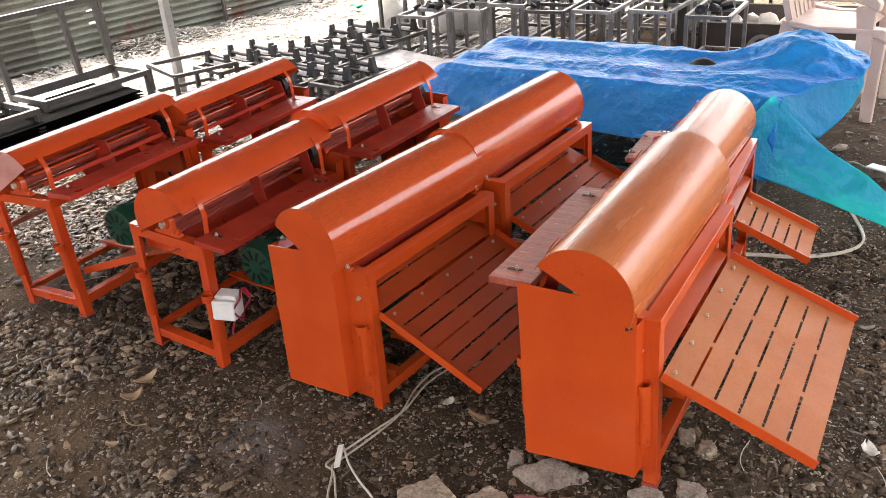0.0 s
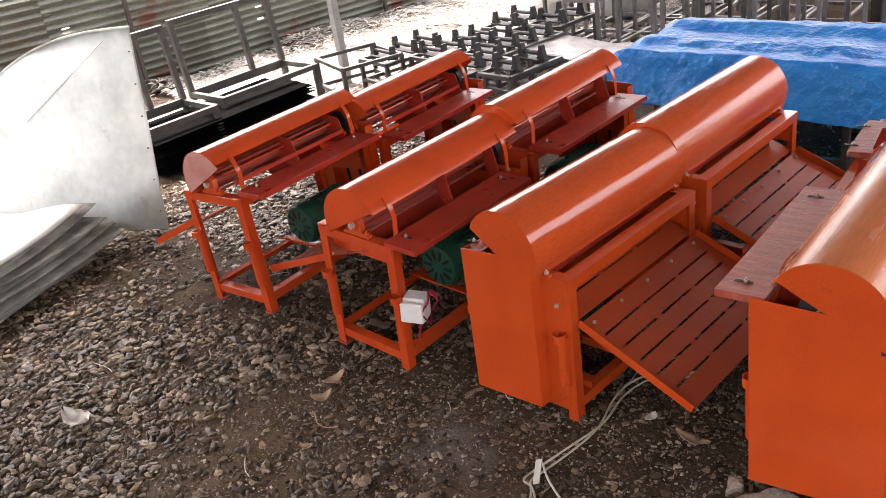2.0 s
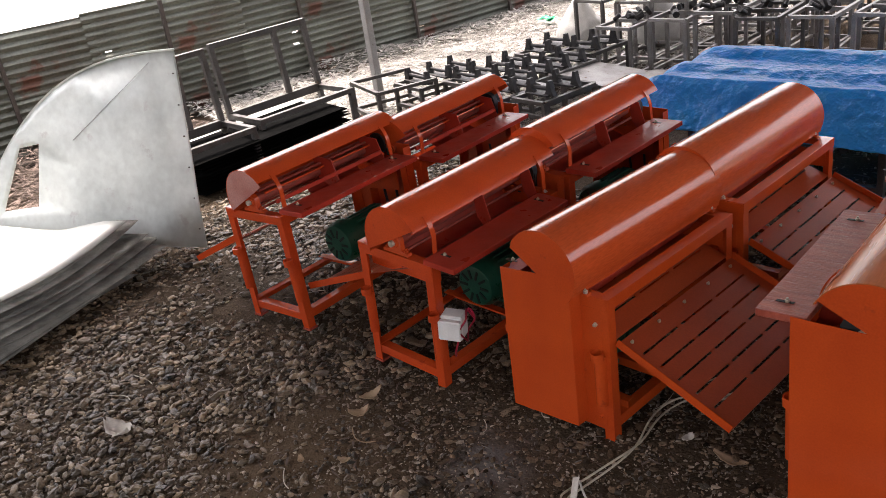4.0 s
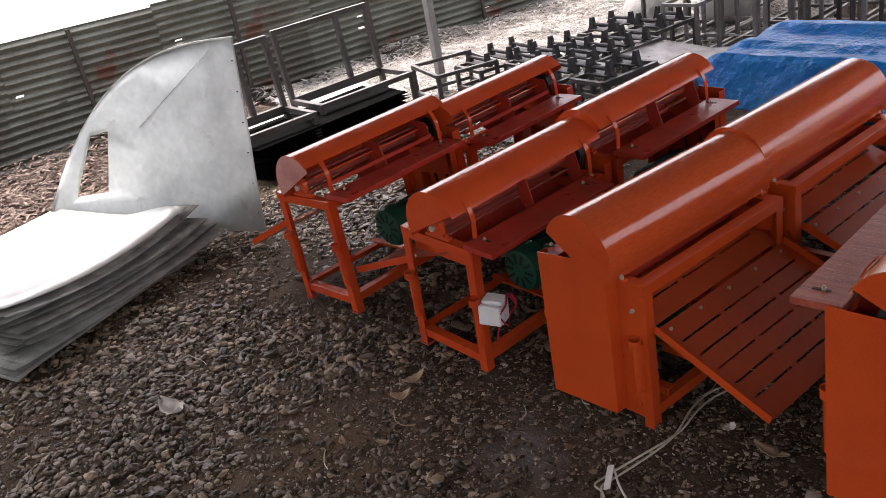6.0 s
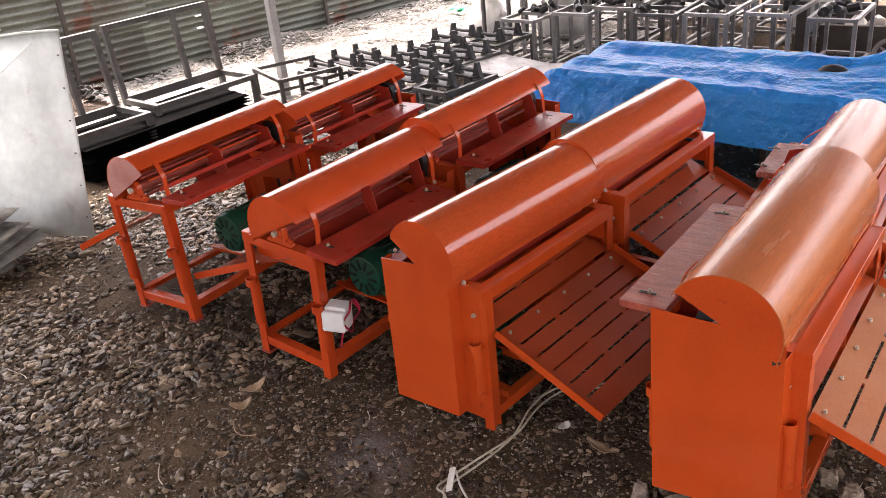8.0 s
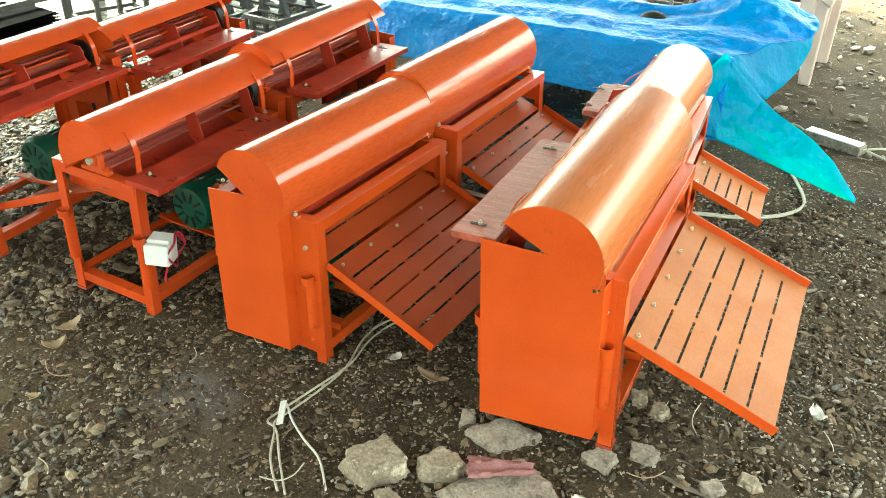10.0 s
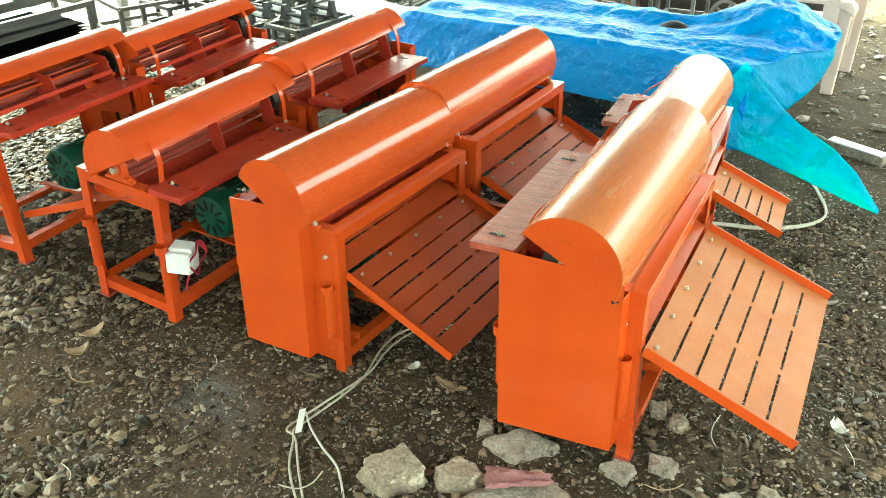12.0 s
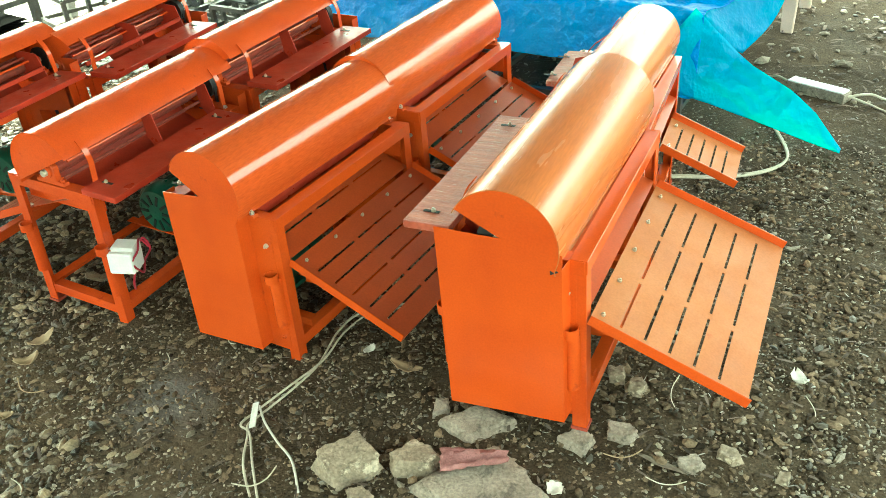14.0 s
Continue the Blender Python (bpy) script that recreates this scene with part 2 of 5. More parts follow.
DARKWOOD = material("dark_timber", (0.06, 0.048, 0.04), (0.04, 0.03, 0.026), 0.75, scale=5, fine_amount=0.3, bump=0.4)
SACK = material("white_woven_sack", (0.50, 0.49, 0.46), (0.40, 0.39, 0.36), 0.6, scale=8, fine=180, fine_amount=0.15, bump=0.4, bump_scale=30)
STRAW = material("dry_straw_scraps", (0.26, 0.25, 0.23), (0.16, 0.148, 0.13), 0.85, scale=5, fine_amount=0.2, bump=0, per_island=0.6)
HUSK = material("brown_husks", (0.145, 0.112, 0.095), (0.08, 0.062, 0.052), 0.9, scale=5, fine_amount=0.2, bump=0, per_island=0.6)
PEBBLE.node_tree.nodes["Principled BSDF"].inputs["Specular IOR Level"].default_value = 0.42
for m_ in (SOIL, CLOD, HUSK):
    m_.node_tree.nodes["Principled BSDF"].inputs["Specular IOR Level"].default_value = 0.1
CABLE = material("dirty_white_cable", (0.48, 0.44, 0.36), (0.38, 0.34, 0.27), 0.55, scale=20, bump=0)
TAG = material("clear_tape", (0.62, 0.6, 0.55), None, 0.4, scale=20, bump=0)
CLOTH = material("faded_pink_cloth", (0.33, 0.15, 0.15), (0.24, 0.10, 0.10), 0.9, scale=12, fine=200, fine_amount=0.2, bump=0.5)
PAPER = material("dirty_paper", (0.66, 0.63, 0.58), (0.48, 0.44, 0.39), 0.85, scale=14)
LEAF = material("dry_leaf", (0.38, 0.28, 0.18), (0.24, 0.16, 0.095), 0.8, scale=14)
LITTER = material("green_plastic_litter", (0.02, 0.42, 0.2), None, 0.4, bump=0)
ROOF = material("roof_sheet_underside", (0.24, 0.215, 0.175), (0.17, 0.145, 0.11), 0.6, 0.3, scale=1.2)
GLARE_GROUND = material("glare_white_ground", (0.62, 0.61, 0.59), (0.52, 0.51, 0.49), 0.9, scale=0.4, fine=12, fine_amount=0.1)
WALL = material("plain_added_wall", (0.30, 0.28, 0.25), (0.22, 0.20, 0.17), 0.9, scale=2, fine=30)


# ---- mesh tools ----
def part(name, bm, mat, parent=None, label="", smooth=32, bevel=0.0):
    if bevel:
        edges = [e for e in bm.edges if len(e.link_faces) == 2 and e.calc_face_angle(0) > 0.6]
        bmesh.ops.bevel(bm, geom=edges, offset=bevel, segments=1, affect="EDGES")
    me = bpy.data.meshes.new(name)
    bm.to_mesh(me)
    bm.free()
    return link(name, me, mat, parent, label, smooth)


def link(name, me, mat, parent=None, label="", smooth=32):
    if not me.materials:
        me.materials.append(mat)
        if smooth:
            me.shade_smooth()
            me.set_sharp_from_angle(angle=radians(smooth))
    ob = new(name, me)
    ob.parent = parent
    if label:
        ob["label"] = label
    return ob


def thing(name, label, category, m, group="", kind=""):
    ob = new(name)
    ob.empty_display_size = 0.1
    ob.matrix_world = m
    return tagged(ob, label, category, group, kind)


AXIS = {"x": lambda u, v, w: (w, u, v), "y": lambda u, v, w: (u, w, v), "z": lambda u, v, w: (u, v, w)}


def prism(bm, pts, axis, a, b, m=None):
    """Extrudes a closed outline along an axis from a to b."""
    f = AXIS[axis]
    lo = [bm.verts.new(f(u, v, a)) for u, v in pts]
    hi = [bm.verts.new(f(u, v, b)) for u, v in pts]
    made = [bm.faces.new(lo), bm.faces.new(hi)]
    n = len(pts)
    for i in range(n):
        made.append(bm.faces.new((lo[i], lo[(i + 1) % n], hi[(i + 1) % n], hi[i])))
    bmesh.ops.recalc_face_normals(bm, faces=made)
    if m:
        bmesh.ops.transform(bm, matrix=m, verts=lo + hi)
    return lo + hi


def box(bm, x0, y0, z0, x1, y1, z1, m=None):
    return prism(bm, [(x0, y0), (x1, y0), (x1, y1), (x0, y1)], "z", z0, z1, m)


def strip(bm, line, t, axis, a, b, m=None):
    """A bent sheet of thickness t: an open outline with an offset copy, extruded."""
    off = []
    for i, p in enumerate(line):
        d = Vector(line[min(i + 1, len(line) - 1)]) - Vector(line[max(i - 1, 0)])
        n = Vector((-d.y, d.x)).normalized()
        off.append((p[0] + n.x * t, p[1] + n.y * t))
    f = AXIS[axis]
    n = len(line)
    rows = [[bm.verts.new(f(u, v, w)) for u, v in pts] for pts, w in ((line, a), (off, a), (line, b), (off, b))]
    p0, q0, p1, q1 = rows
    made = []
    for i in range(n - 1):
        made += [bm.faces.new((p0[i], p0[i + 1], p1[i + 1], p1[i])), bm.faces.new((q0[i], q1[i], q1[i + 1], q0[i + 1])),
                 bm.faces.new((p0[i], q0[i], q0[i + 1], p0[i + 1])), bm.faces.new((p1[i], p1[i + 1], q1[i + 1], q1[i]))]
    for i in (0, n - 1):
        made.append(bm.faces.new((p0[i], p1[i], q1[i], q0[i])))
    bmesh.ops.recalc_face_normals(bm, faces=made)
    if m:
        bmesh.ops.transform(bm, matrix=m, verts=[v for r in rows for v in r])


def rod(bm, p, q, r, n=12, r2=None, m=None):
    """A round bar from p to q."""
    p, q = Vector(p), Vector(q)
    turn = (q - p).to_track_quat("Z", "Y").to_matrix()
    r2 = r if r2 is None else r2
    a = [bm.verts.new(p + turn @ Vector((r * math.cos(i * math.tau / n), r * math.sin(i * math.tau / n), 0))) for i in range(n)]
    b = [bm.verts.new(q + turn @ Vector((r2 * math.cos(i * math.tau / n), r2 * math.sin(i * math.tau / n), 0))) for i in range(n)]
    made = [bm.faces.new(a[::-1]), bm.faces.new(b)]
    for i in range(n):
        made.append(bm.faces.new((a[i], a[(i + 1) % n], b[(i + 1) % n], b[i])))
    if m:
        bmesh.ops.transform(bm, matrix=m, verts=a + b)


def bar(bm, p, q, w, h=None):
    """A square bar from p to q."""
    p, q = Vector(p), Vector(q)
    h = h or w
    d = q - p
    up = Vector((0, 0, 1)) if abs(d.normalized().z) < 0.9 else Vector((0, 1, 0))
    s = d.cross(up).normalized() * w / 2
    u = s.cross(d).normalized() * h / 2
    a = [bm.verts.new(p + i * s + j * u) for i, j in ((-1, -1), (1, -1), (1, 1), (-1, 1))]
    b = [bm.verts.new(q + i * s + j * u) for i, j in ((-1, -1), (1, -1), (1, 1), (-1, 1))]
    made = [bm.faces.new(a), bm.faces.new(b[::-1])] + [bm.faces.new((a[i], b[i], b[(i + 1) % 4], a[(i + 1) % 4])) for i in range(4)]
    bmesh.ops.recalc_face_normals(bm, faces=made)


def hose(bm, pts, r, n=7):
    """A round cable along a smoothed line of points."""
    pts = [Vector(p) for p in pts]
    fine = []
    for i in range(len(pts) - 1):
        a, b, c, d = pts[max(i - 1, 0)], pts[i], pts[i + 1], pts[min(i + 2, len(pts) - 1)]
        for k in range(6):
            t = k / 6
            fine.append(0.5 * ((2 * b) + (c - a) * t + (2 * a - 5 * b + 4 * c - d) * t * t + (3 * b - a - 3 * c + d) * t ** 3))
    fine.append(pts[-1])
    rings = []
    for i, p in enumerate(fine):
        d = (fine[min(i + 1, len(fine) - 1)] - fine[max(i - 1, 0)]).normalized()
        s = d.cross(Vector((0.1, 0.2, 1))).normalized()
        u = s.cross(d)
        rings.append([bm.verts.new(p + r * (math.cos(k * math.tau / n) * s + math.sin(k * math.tau / n) * u)) for k in range(n)])
    made = []
    for a, b in zip(rings, rings[1:]):
        made += [bm.faces.new((a[k], a[(k + 1) % n], b[(k + 1) % n], b[k])) for k in range(n)]
    made += [bm.faces.new(rings[0]), bm.faces.new(rings[-1])]
    bmesh.ops.recalc_face_normals(bm, faces=made)


def slotted(bm, us, vs, holes, t, m):
    """A sheet on a grid of lines us x vs with some cells cut out, thickness t, laid by m."""
    nu, nv = len(us), len(vs)
    top = [[bm.verts.new(m @ Vector((u, v, 0))) for v in vs] for u in us]
    low = [[bm.verts.new(m @ Vector((u, v, -t))) for v in vs] for u in us]
    made = []
    full = lambda i, j: 0 <= i < nu - 1 and 0 <= j < nv - 1 and (i, j) not in holes
    for i in range(nu - 1):
        for j in range(nv - 1):
            if not full(i, j):
                continue
            made.append(bm.faces.new((top[i][j], top[i + 1][j], top[i + 1][j + 1], top[i][j + 1])))
            made.append(bm.faces.new((low[i][j], low[i][j + 1], low[i + 1][j + 1], low[i + 1][j])))
            for di, dj, a, b in ((-1, 0, (i, j), (i, j + 1)), (1, 0, (i + 1, j + 1), (i + 1, j)), (0, -1, (i + 1, j), (i, j)), (0, 1, (i, j + 1), (i + 1, j + 1))):
                if not full(i + di, j + dj):
                    made.append(bm.faces.new((top[a[0]][a[1]], top[b[0]][b[1]], low[b[0]][b[1]], low[a[0]][a[1]])))
    bmesh.ops.recalc_face_normals(bm, faces=made)
    for v in [v for v in bm.verts if not v.link_faces]:
        bm.verts.remove(v)


def smooth(a, b, x):
    t = min(1, max(0, (x - a) / (b - a)))
    return t * t * (3 - 2 * t)


def ground_height(x, y):
    """The yard: level, with a low rise towards the near side of the end machine."""
    z = 0.11 * smooth(-1.75, -0.75, x) * (1 - smooth(2.7, 4.0, y))
    z += 0.02 * noise.noise((x * 0.7, y * 0.7, 3)) + 0.012 * noise.noise((x * 2.3, y * 2.3, 7))
    return z


# ---- ground, roof, fence ----
def axis_lines(lo, hi, a, b, fine, coarse):
    out, v = [], lo
    while v < hi:
        out.append(v)
        near = 0 if a <= v <= b else min(abs(v - a), abs(v - b))
        v += fine + coarse * near
    return np.array(out + [hi])


gx, gy = axis_lines(-150, 150, -5.5, 1.2, 0.035, 0.14), axis_lines(-100, 200, 0.6, 5.5, 0.035, 0.14)
verts = []
for x in gx:
    for y in gy:
        near = -7 < x < 3 and -1 < y < 8
        z = ground_height(x, y) if abs(x) < 30 and abs(y) < 30 else 0
        if near:
            z += 0.010 * noise.noise((x * 9, y * 9, 1)) + 0.006 * noise.noise((x * 23, y * 23, 5))
        verts.append((x, y, z))
ny = len(gy)
faces = [(i * ny + j, (i + 1) * ny + j, (i + 1) * ny + j + 1, i * ny + j + 1) for i in range(len(gx) - 1) for j in range(ny - 1)]
me = bpy.data.meshes.new("ground")
me.from_pydata(verts, [], faces)
ground = link("ground", me, SOIL, smooth=180)
tagged(ground, "damp dark brown earth yard with grit and stones", "ground", kind="structure")


def corrugated(bm, length, width, holes, pitch=0.076, depth=0.014, t=0.0012, per=6):
    """A corrugated sheet in the plane x (along the ribs) by z, waves towards y, with some rust holes."""
    n = int(width / pitch * per)
    us, vs = [length * i / 24 for i in range(25)], [width * i / n for i in range(n + 1)]
    gone = {(random.randrange(24), random.randrange(n)) for _ in range(holes)}
    slotted(bm, us, vs, gone, t, Matrix(((1, 0, 0, 0), (0, 0, 1, 0), (0, 1, 0, 0), (0, 0, 0, 1))))
    for v in bm.verts:
        v.co.y += depth * math.sin(v.co.z / pitch * math.tau)


ROOF_Z = 3.0
roof = new("roof")
tagged(roof, "shed roof of corrugated sheets on steel posts", "roof", kind="structure")
for x0, x1, y0, y1 in ((-6.4, -1.3, -2.0, 9.5), (-1.3, 2.2, -2.0, 9.0)):
    bm = bmesh.new()
    n = int((x1 - x0) * 50)
    line = [(x0 + (x1 - x0) * i / n, ROOF_Z + 0.03 * (x0 + (x1 - x0) * i / n + 6) + 0.012 * math.sin(i * 0.63)) for i in range(n + 1)]
    strip(bm, line, 0.002, "y", y0, y1)
    part("roof_sheet", bm, ROOF, roof)
    for y in (y0 + 0.3, (y0 + y1) / 2, y1 - 0.3):
        bm = bmesh.new()
        bar(bm, (x0, y, ROOF_Z + 0.03 * (x0 + 6) - 0.06), (x1, y, ROOF_Z + 0.03 * (x1 + 6) - 0.06), 0.06, 0.1)
        part("purlin", bm, STEEL, roof)


def roof_post(x, y, top):
    z = ground_height(x, y)
    ob = thing("roof_post", "grey square steel roof post standing in the yard", "post", pose(x, y, z), "roof posts")
    bm = bmesh.new()
    box(bm, -0.036, -0.036, 0, 0.036, 0.036, top - z)
    part("post", bm, PALESTEEL, ob, bevel=0.006)
    bm = bmesh.new()
    box(bm, -0.09, -0.09, -0.03, 0.09, 0.09, 0.008)
    part("base_plate", bm, GREYSTEEL, ob)


roof_post(-6.05, 5.2, ROOF_Z - 0.05)
roof_post(-5.9, -0.9, ROOF_Z - 0.05)
roof_post(2.05, -0.9, ROOF_Z + 0.17)
roof_post(2.05, 8.4, ROOF_Z + 0.17)

# added pale sheet outside the fence, standing in for blown-out white brightness
bm = bmesh.new()
box(bm, -70, -40, -0.1, -9.4, 60, 0.03)
glare_sheet = part("pavement", bm, GLARE_GROUND)
tagged(glare_sheet, "added pale sheet outside the iron fence for the white glare", "pavement", kind="structure")

# fence of corrugated sheets lying on their sides, with posts
FENCE_A, FENCE_B = Vector((-8.42, 0.2, 0)), Vector((-7.62, 9.0, 0))
fence = new("wall_west")
tagged(fence, "boundary fence of weathered rusty corrugated iron sheets", "fence", kind="structure")
fd = (FENCE_B - FENCE_A).normalized()
yaw = math.degrees(math.atan2(fd.y, fd.x))
flen = (FENCE_B - FENCE_A).length
k, s0 = 0, -6.0
while s0 < flen + 1:
    w = 1.55
    top = 1.20 + 0.015 * math.sin(k * 2.1)
    for lvl in range(2):
        bm = bmesh.new()
        corrugated(bm, w + 0.08, top / 2 + 0.05, 3 if k % 3 == 1 else 1)
        ob = part("sheet", bm, RUSTY, fence)
        base = FENCE_A + fd * s0
        ob.matrix_local = pose(base.x, base.y, lvl * top / 2 - 0.02, 0, 0, yaw) @ Matrix.Translation((0, -0.008 * ((k + lvl) % 2), 0)) @ pose(0, 0, 0, 0, random.uniform(-0.6, 0.6), 0)
    bm = bmesh.new()
    bar(bm, (0, 0, -0.1), (0, 0, top + 0.01), 0.035)
    ob = part("fence_post", bm, DARKWOOD, fence)
    p = FENCE_A + fd * (s0 + 0.75)
    ob.matrix_local = pose(p.x + 0.05, p.y, 0, 0, random.uniform(-2, 2), 0)
    s0 += w
    k += 1


# ---- the threshing machines ----
SIZE = (0.958, 0.976, 0.959)                      # true width, length and height of a machine over the plan's
W, Y0, Y1, TOP = 0.46, 0.06, 0.95, 0.64          # frame: width, its two ends, height
DX, DZ, DR = 0.212, 0.732, 0.161                 # drum axis and the radius of the cover
LIP_X, LIP_Z, OUT_X, OUT_Z = 0.468, 0.445, 0.927, 0.246   # discharge tray: hinge and outer edge


def angle_iron(bm, axis, u, v, du, dv, a, b, t=0.005):
    """An L profile with its corner at (u, v) and legs du and dv long."""
    su, sv = math.copysign(t, du), math.copysign(t, dv)
    prism(bm, [(u, v), (u + du, v), (u + du, v + sv), (u + su, v + sv), (u + su, v + dv), (u, v + dv)], axis, a, b)


def bolt_mesh():
    bm = bmesh.new()
    rod(bm, (0, 0, 0), (0, 0, 0.009), 0.009, 6)
    rod(bm, (0, 0, 0.009), (0, 0, 0.016), 0.0045, 6)
    me = bpy.data.meshes.new("bolt")
    bm.to_mesh(me)
    bm.free()
    return me


BOLTS = {}


def bolt(parent, x, y, z, axis="z", mat=None, size=1.0, m=None):
    """One hexagon bolt on a part, its head towards the given axis."""
    mat = mat or BARE
    if mat.name not in BOLTS:
        BOLTS[mat.name] = bolt_mesh()
    ob = link("bolt", BOLTS[mat.name], mat, parent, smooth=30)
    turn = {"z": (0, 0), "-y": (90, 0), "y": (-90, 0), "-x": (0, -90), "x": (0, 90)}[axis]
    ob.matrix_local = (m or Matrix()) @ pose(x, y, z, *turn) @ Matrix.Diagonal((size, size, size, 1))
    return ob


def slots(u0, u1, v0, v1, lines, runs, gap, wide):
    """Grid lines and the cut cells for rows of slots: lines across u, runs along v."""
    us, vs, holes = [u0], [v0], set()
    for c in lines:
        us += [c - wide / 2, c + wide / 2]
    us.append(u1)
    step = (v1 - v0 - 2 * gap) / runs
    for k in range(runs):
        vs += [v0 + gap + k * step + gap * 0.4, v0 + gap + (k + 1) * step - gap * 0.4]
    vs.append(v1)
    for i in range(len(lines)):
        for k in range(runs):
            holes.add((1 + 2 * i, 1 + 2 * k))
    return us, vs, holes


def machine(m, label, board=(0.03, 0.80), tray=(0.09, 0.93), glare_cap=False, paint=None, runs=3, reach=1.0, drop=0.0, edge_at=151, cap_at=157, board_label="", board_mat=None, board_x=(-0.145, 0.03), seed=0, fin_x=0.15, chute=(0.10, 0.90), end_plate=0.51, tray_mat=None, near=(0, 0, 0), away=(0.02, 0, 0), guard_x=(0.0, 0.335), hole=False, board_z=0.647, cover_mat=None, cap_from=-45, lip=(0.06, -0.03, -0.018, -0.020, 0.695)):
    rnd = random.Random(seed)
    paint = paint or ORANGE
    ob = thing("threshing_machine", label, "threshing machine", m @ Matrix.Diagonal((*SIZE, 1)), "threshing machines in rows")
    # frame
    for x, sx in ((0, 1), (W, -1)):
        for y, sy in ((Y0, 1), (Y1, -1)):
            bm = bmesh.new()
            angle_iron(bm, "z", x, y, 0.046 * sx, 0.046 * sy, 0, TOP)
            leg = part("leg", bm, paint, ob, bevel=0.001)
            bm = bmesh.new()
            box(bm, x - 0.004 * sx, y - 0.004 * sy, 0, x + 0.05 * sx, y + 0.05 * sy, 0.012)
            part("foot", bm, INNER, leg, "rusty foot plate")
    for x, sx in ((0, 1), (W, -1)):
        bm = bmesh.new()
        angle_iron(bm, "y", x - 0.003 * sx, TOP + 0.004, 0.052 * sx, -0.046, Y0, Y1)
        part("top_rail", bm, paint, ob, bevel=0.001)
        bm = bmesh.new()
        angle_iron(bm, "y", x + 0.006 * sx, 0.105, 0.046 * sx, -0.046, Y0 + 0.006, Y1 - 0.006)
        part("bottom_rail", bm, paint, ob, bevel=0.001)
    for y, sy in ((Y0, 1), (Y1, -1)):
        bm = bmesh.new()
        angle_iron(bm, "x", y - 0.003 * sy, TOP + 0.001, 0.05 * sy, -0.046, 0.004, W - 0.004)
        part("top_rail", bm, paint, ob, bevel=0.001)
        bm = bmesh.new()
        angle_iron(bm, "x", y + 0.006 * sy, 0.095, 0.046 * sy, -0.044, 0.008, W - 0.008)
        part("bottom_rail", bm, paint, ob, bevel=0.001)
    for y in (0.17, 0.42):
        bm = bmesh.new()
        angle_iron(bm, "x", y, 0.135, 0.04, -0.04, 0.012, W - 0.012)
        part("motor_rail", bm, paint, ob, bevel=0.001)
    # guard box over the belt
    bm = bmesh.new()
    g0, g1 = guard_x
    cx, cz = DX + near[0], DZ + near[1]
    prism(bm, [(g0, 0.052), (g1, 0.074), (g1, 0.69), (cx + lip[0], cz + lip[1]), (cx + lip[2], cz + lip[3]), (g0, lip[4])], "y", 0.0, 0.003)
    strip(bm, [(g1, 0.003), (g1 + 0.004, 0.058), (0.43, 0.058)], 0.002, "z", 0.076, 0.645)
    strip(bm, [(g0, 0.003), (g0, 0.058)], 0.002, "z", 0.056, 0.69)
    guard = part("belt_guard", bm, paint, ob, bevel=0.0006)
    if hole:
        bm = bmesh.new()
        prism(bm, [(g1 - 0.036, 0.652), (g1 - 0.010, 0.634), (g1 - 0.034, 0.622)], "y", -0.0015, 0.001)
        part("hole", bm, BLACK, guard, "three-cornered hole in the guard")
    for z in (0.53, 0.27, 0.12):
        bolt(guard, 0.405, 0.058, z, "-y", BARE if z > 0.2 else paint)
    # drum cover: a bent sheet with flat ends, open towards the feed board
    a0, a1, a2 = math.radians(-24), math.radians(edge_at), math.radians(cap_at)
    curve = lambda r, to, n, a0=a0: [(DX + r * math.cos(a0 + (to - a0) * i / n), DZ + r * math.sin(a0 + (to - a0) * i / n)) for i in range(n + 1)]

    def lay(bm):
        """Shifts and swings the cover from its plan place to where it sits on this machine."""
        for v in bm.verts:
            t = v.co.y / 0.985
            grow = 1 + (near[2] * (1 - t) + away[2] * t) / DR
            v.co.x = DX + (v.co.x - DX) * grow + near[0] * (1 - t) + away[0] * t
            v.co.z = DZ + (v.co.z - DZ) * grow + near[1] * (1 - t) + away[1] * t

    arc = curve(DR, a1, 34)
    bm = bmesh.new()
    strip(bm, [(arc[0][0] + 0.001, 0.655)] + arc, 0.003, "y", -0.004, 0.985)
    lay(bm)
    cover = part("cover", bm, cover_mat or COVER, ob)
    for y, mat_, lab, to in ((-0.002, paint, "", a2), (0.981, GLARE_PINK if glare_cap else paint, "end cap with pale pink glare in its colour" if glare_cap else "", a2)):
        bm = bmesh.new()
        prism(bm, curve(DR - 0.002, to, 28, radians(cap_from)), "y", y, y + 0.003)
        lay(bm)
        part("end_cap", bm, mat_, cover, lab)
    edge = DX + DR * math.cos(a0)
    for y in (0.05, 0.93):
        bm = bmesh.new()
        box(bm, edge - 0.002, y - 0.013, 0.647, edge + 0.03, y + 0.013, 0.657)
        clamp = part("clamp", bm, paint, ob)
        bolt(clamp, edge + 0.014, y, 0.657)
    # straps that hold the free edge of the cover
    for y in (0.12, 0.89):
        bm = bmesh.new()
        over = [(DX + (DR + 0.005) * math.cos(math.radians(q)), DZ + (DR + 0.005) * math.sin(math.radians(q))) for q in (168, 160, 152, 144, 136)]
        t = y / 0.985
        sx, sz, sr = (near[q] * (1 - t) + away[q] * t for q in range(3))
        over = [(DX + (u - DX) * (1 + sr / DR) + sx, DZ + (v - DZ) * (1 + sr / DR) + sz) for u, v in over]
        strip(bm, [(0.032, 0.640), (0.6 * 0.034 + 0.4 * over[0][0], 0.70)] + over, 0.004, "y", y - 0.012, y + 0.012)
        strap = part("strap", bm, paint, ob)
        bolt(strap, 0.031, y, 0.66, "-x")
    # drum, shaft and bearings
    bm = bmesh.new()
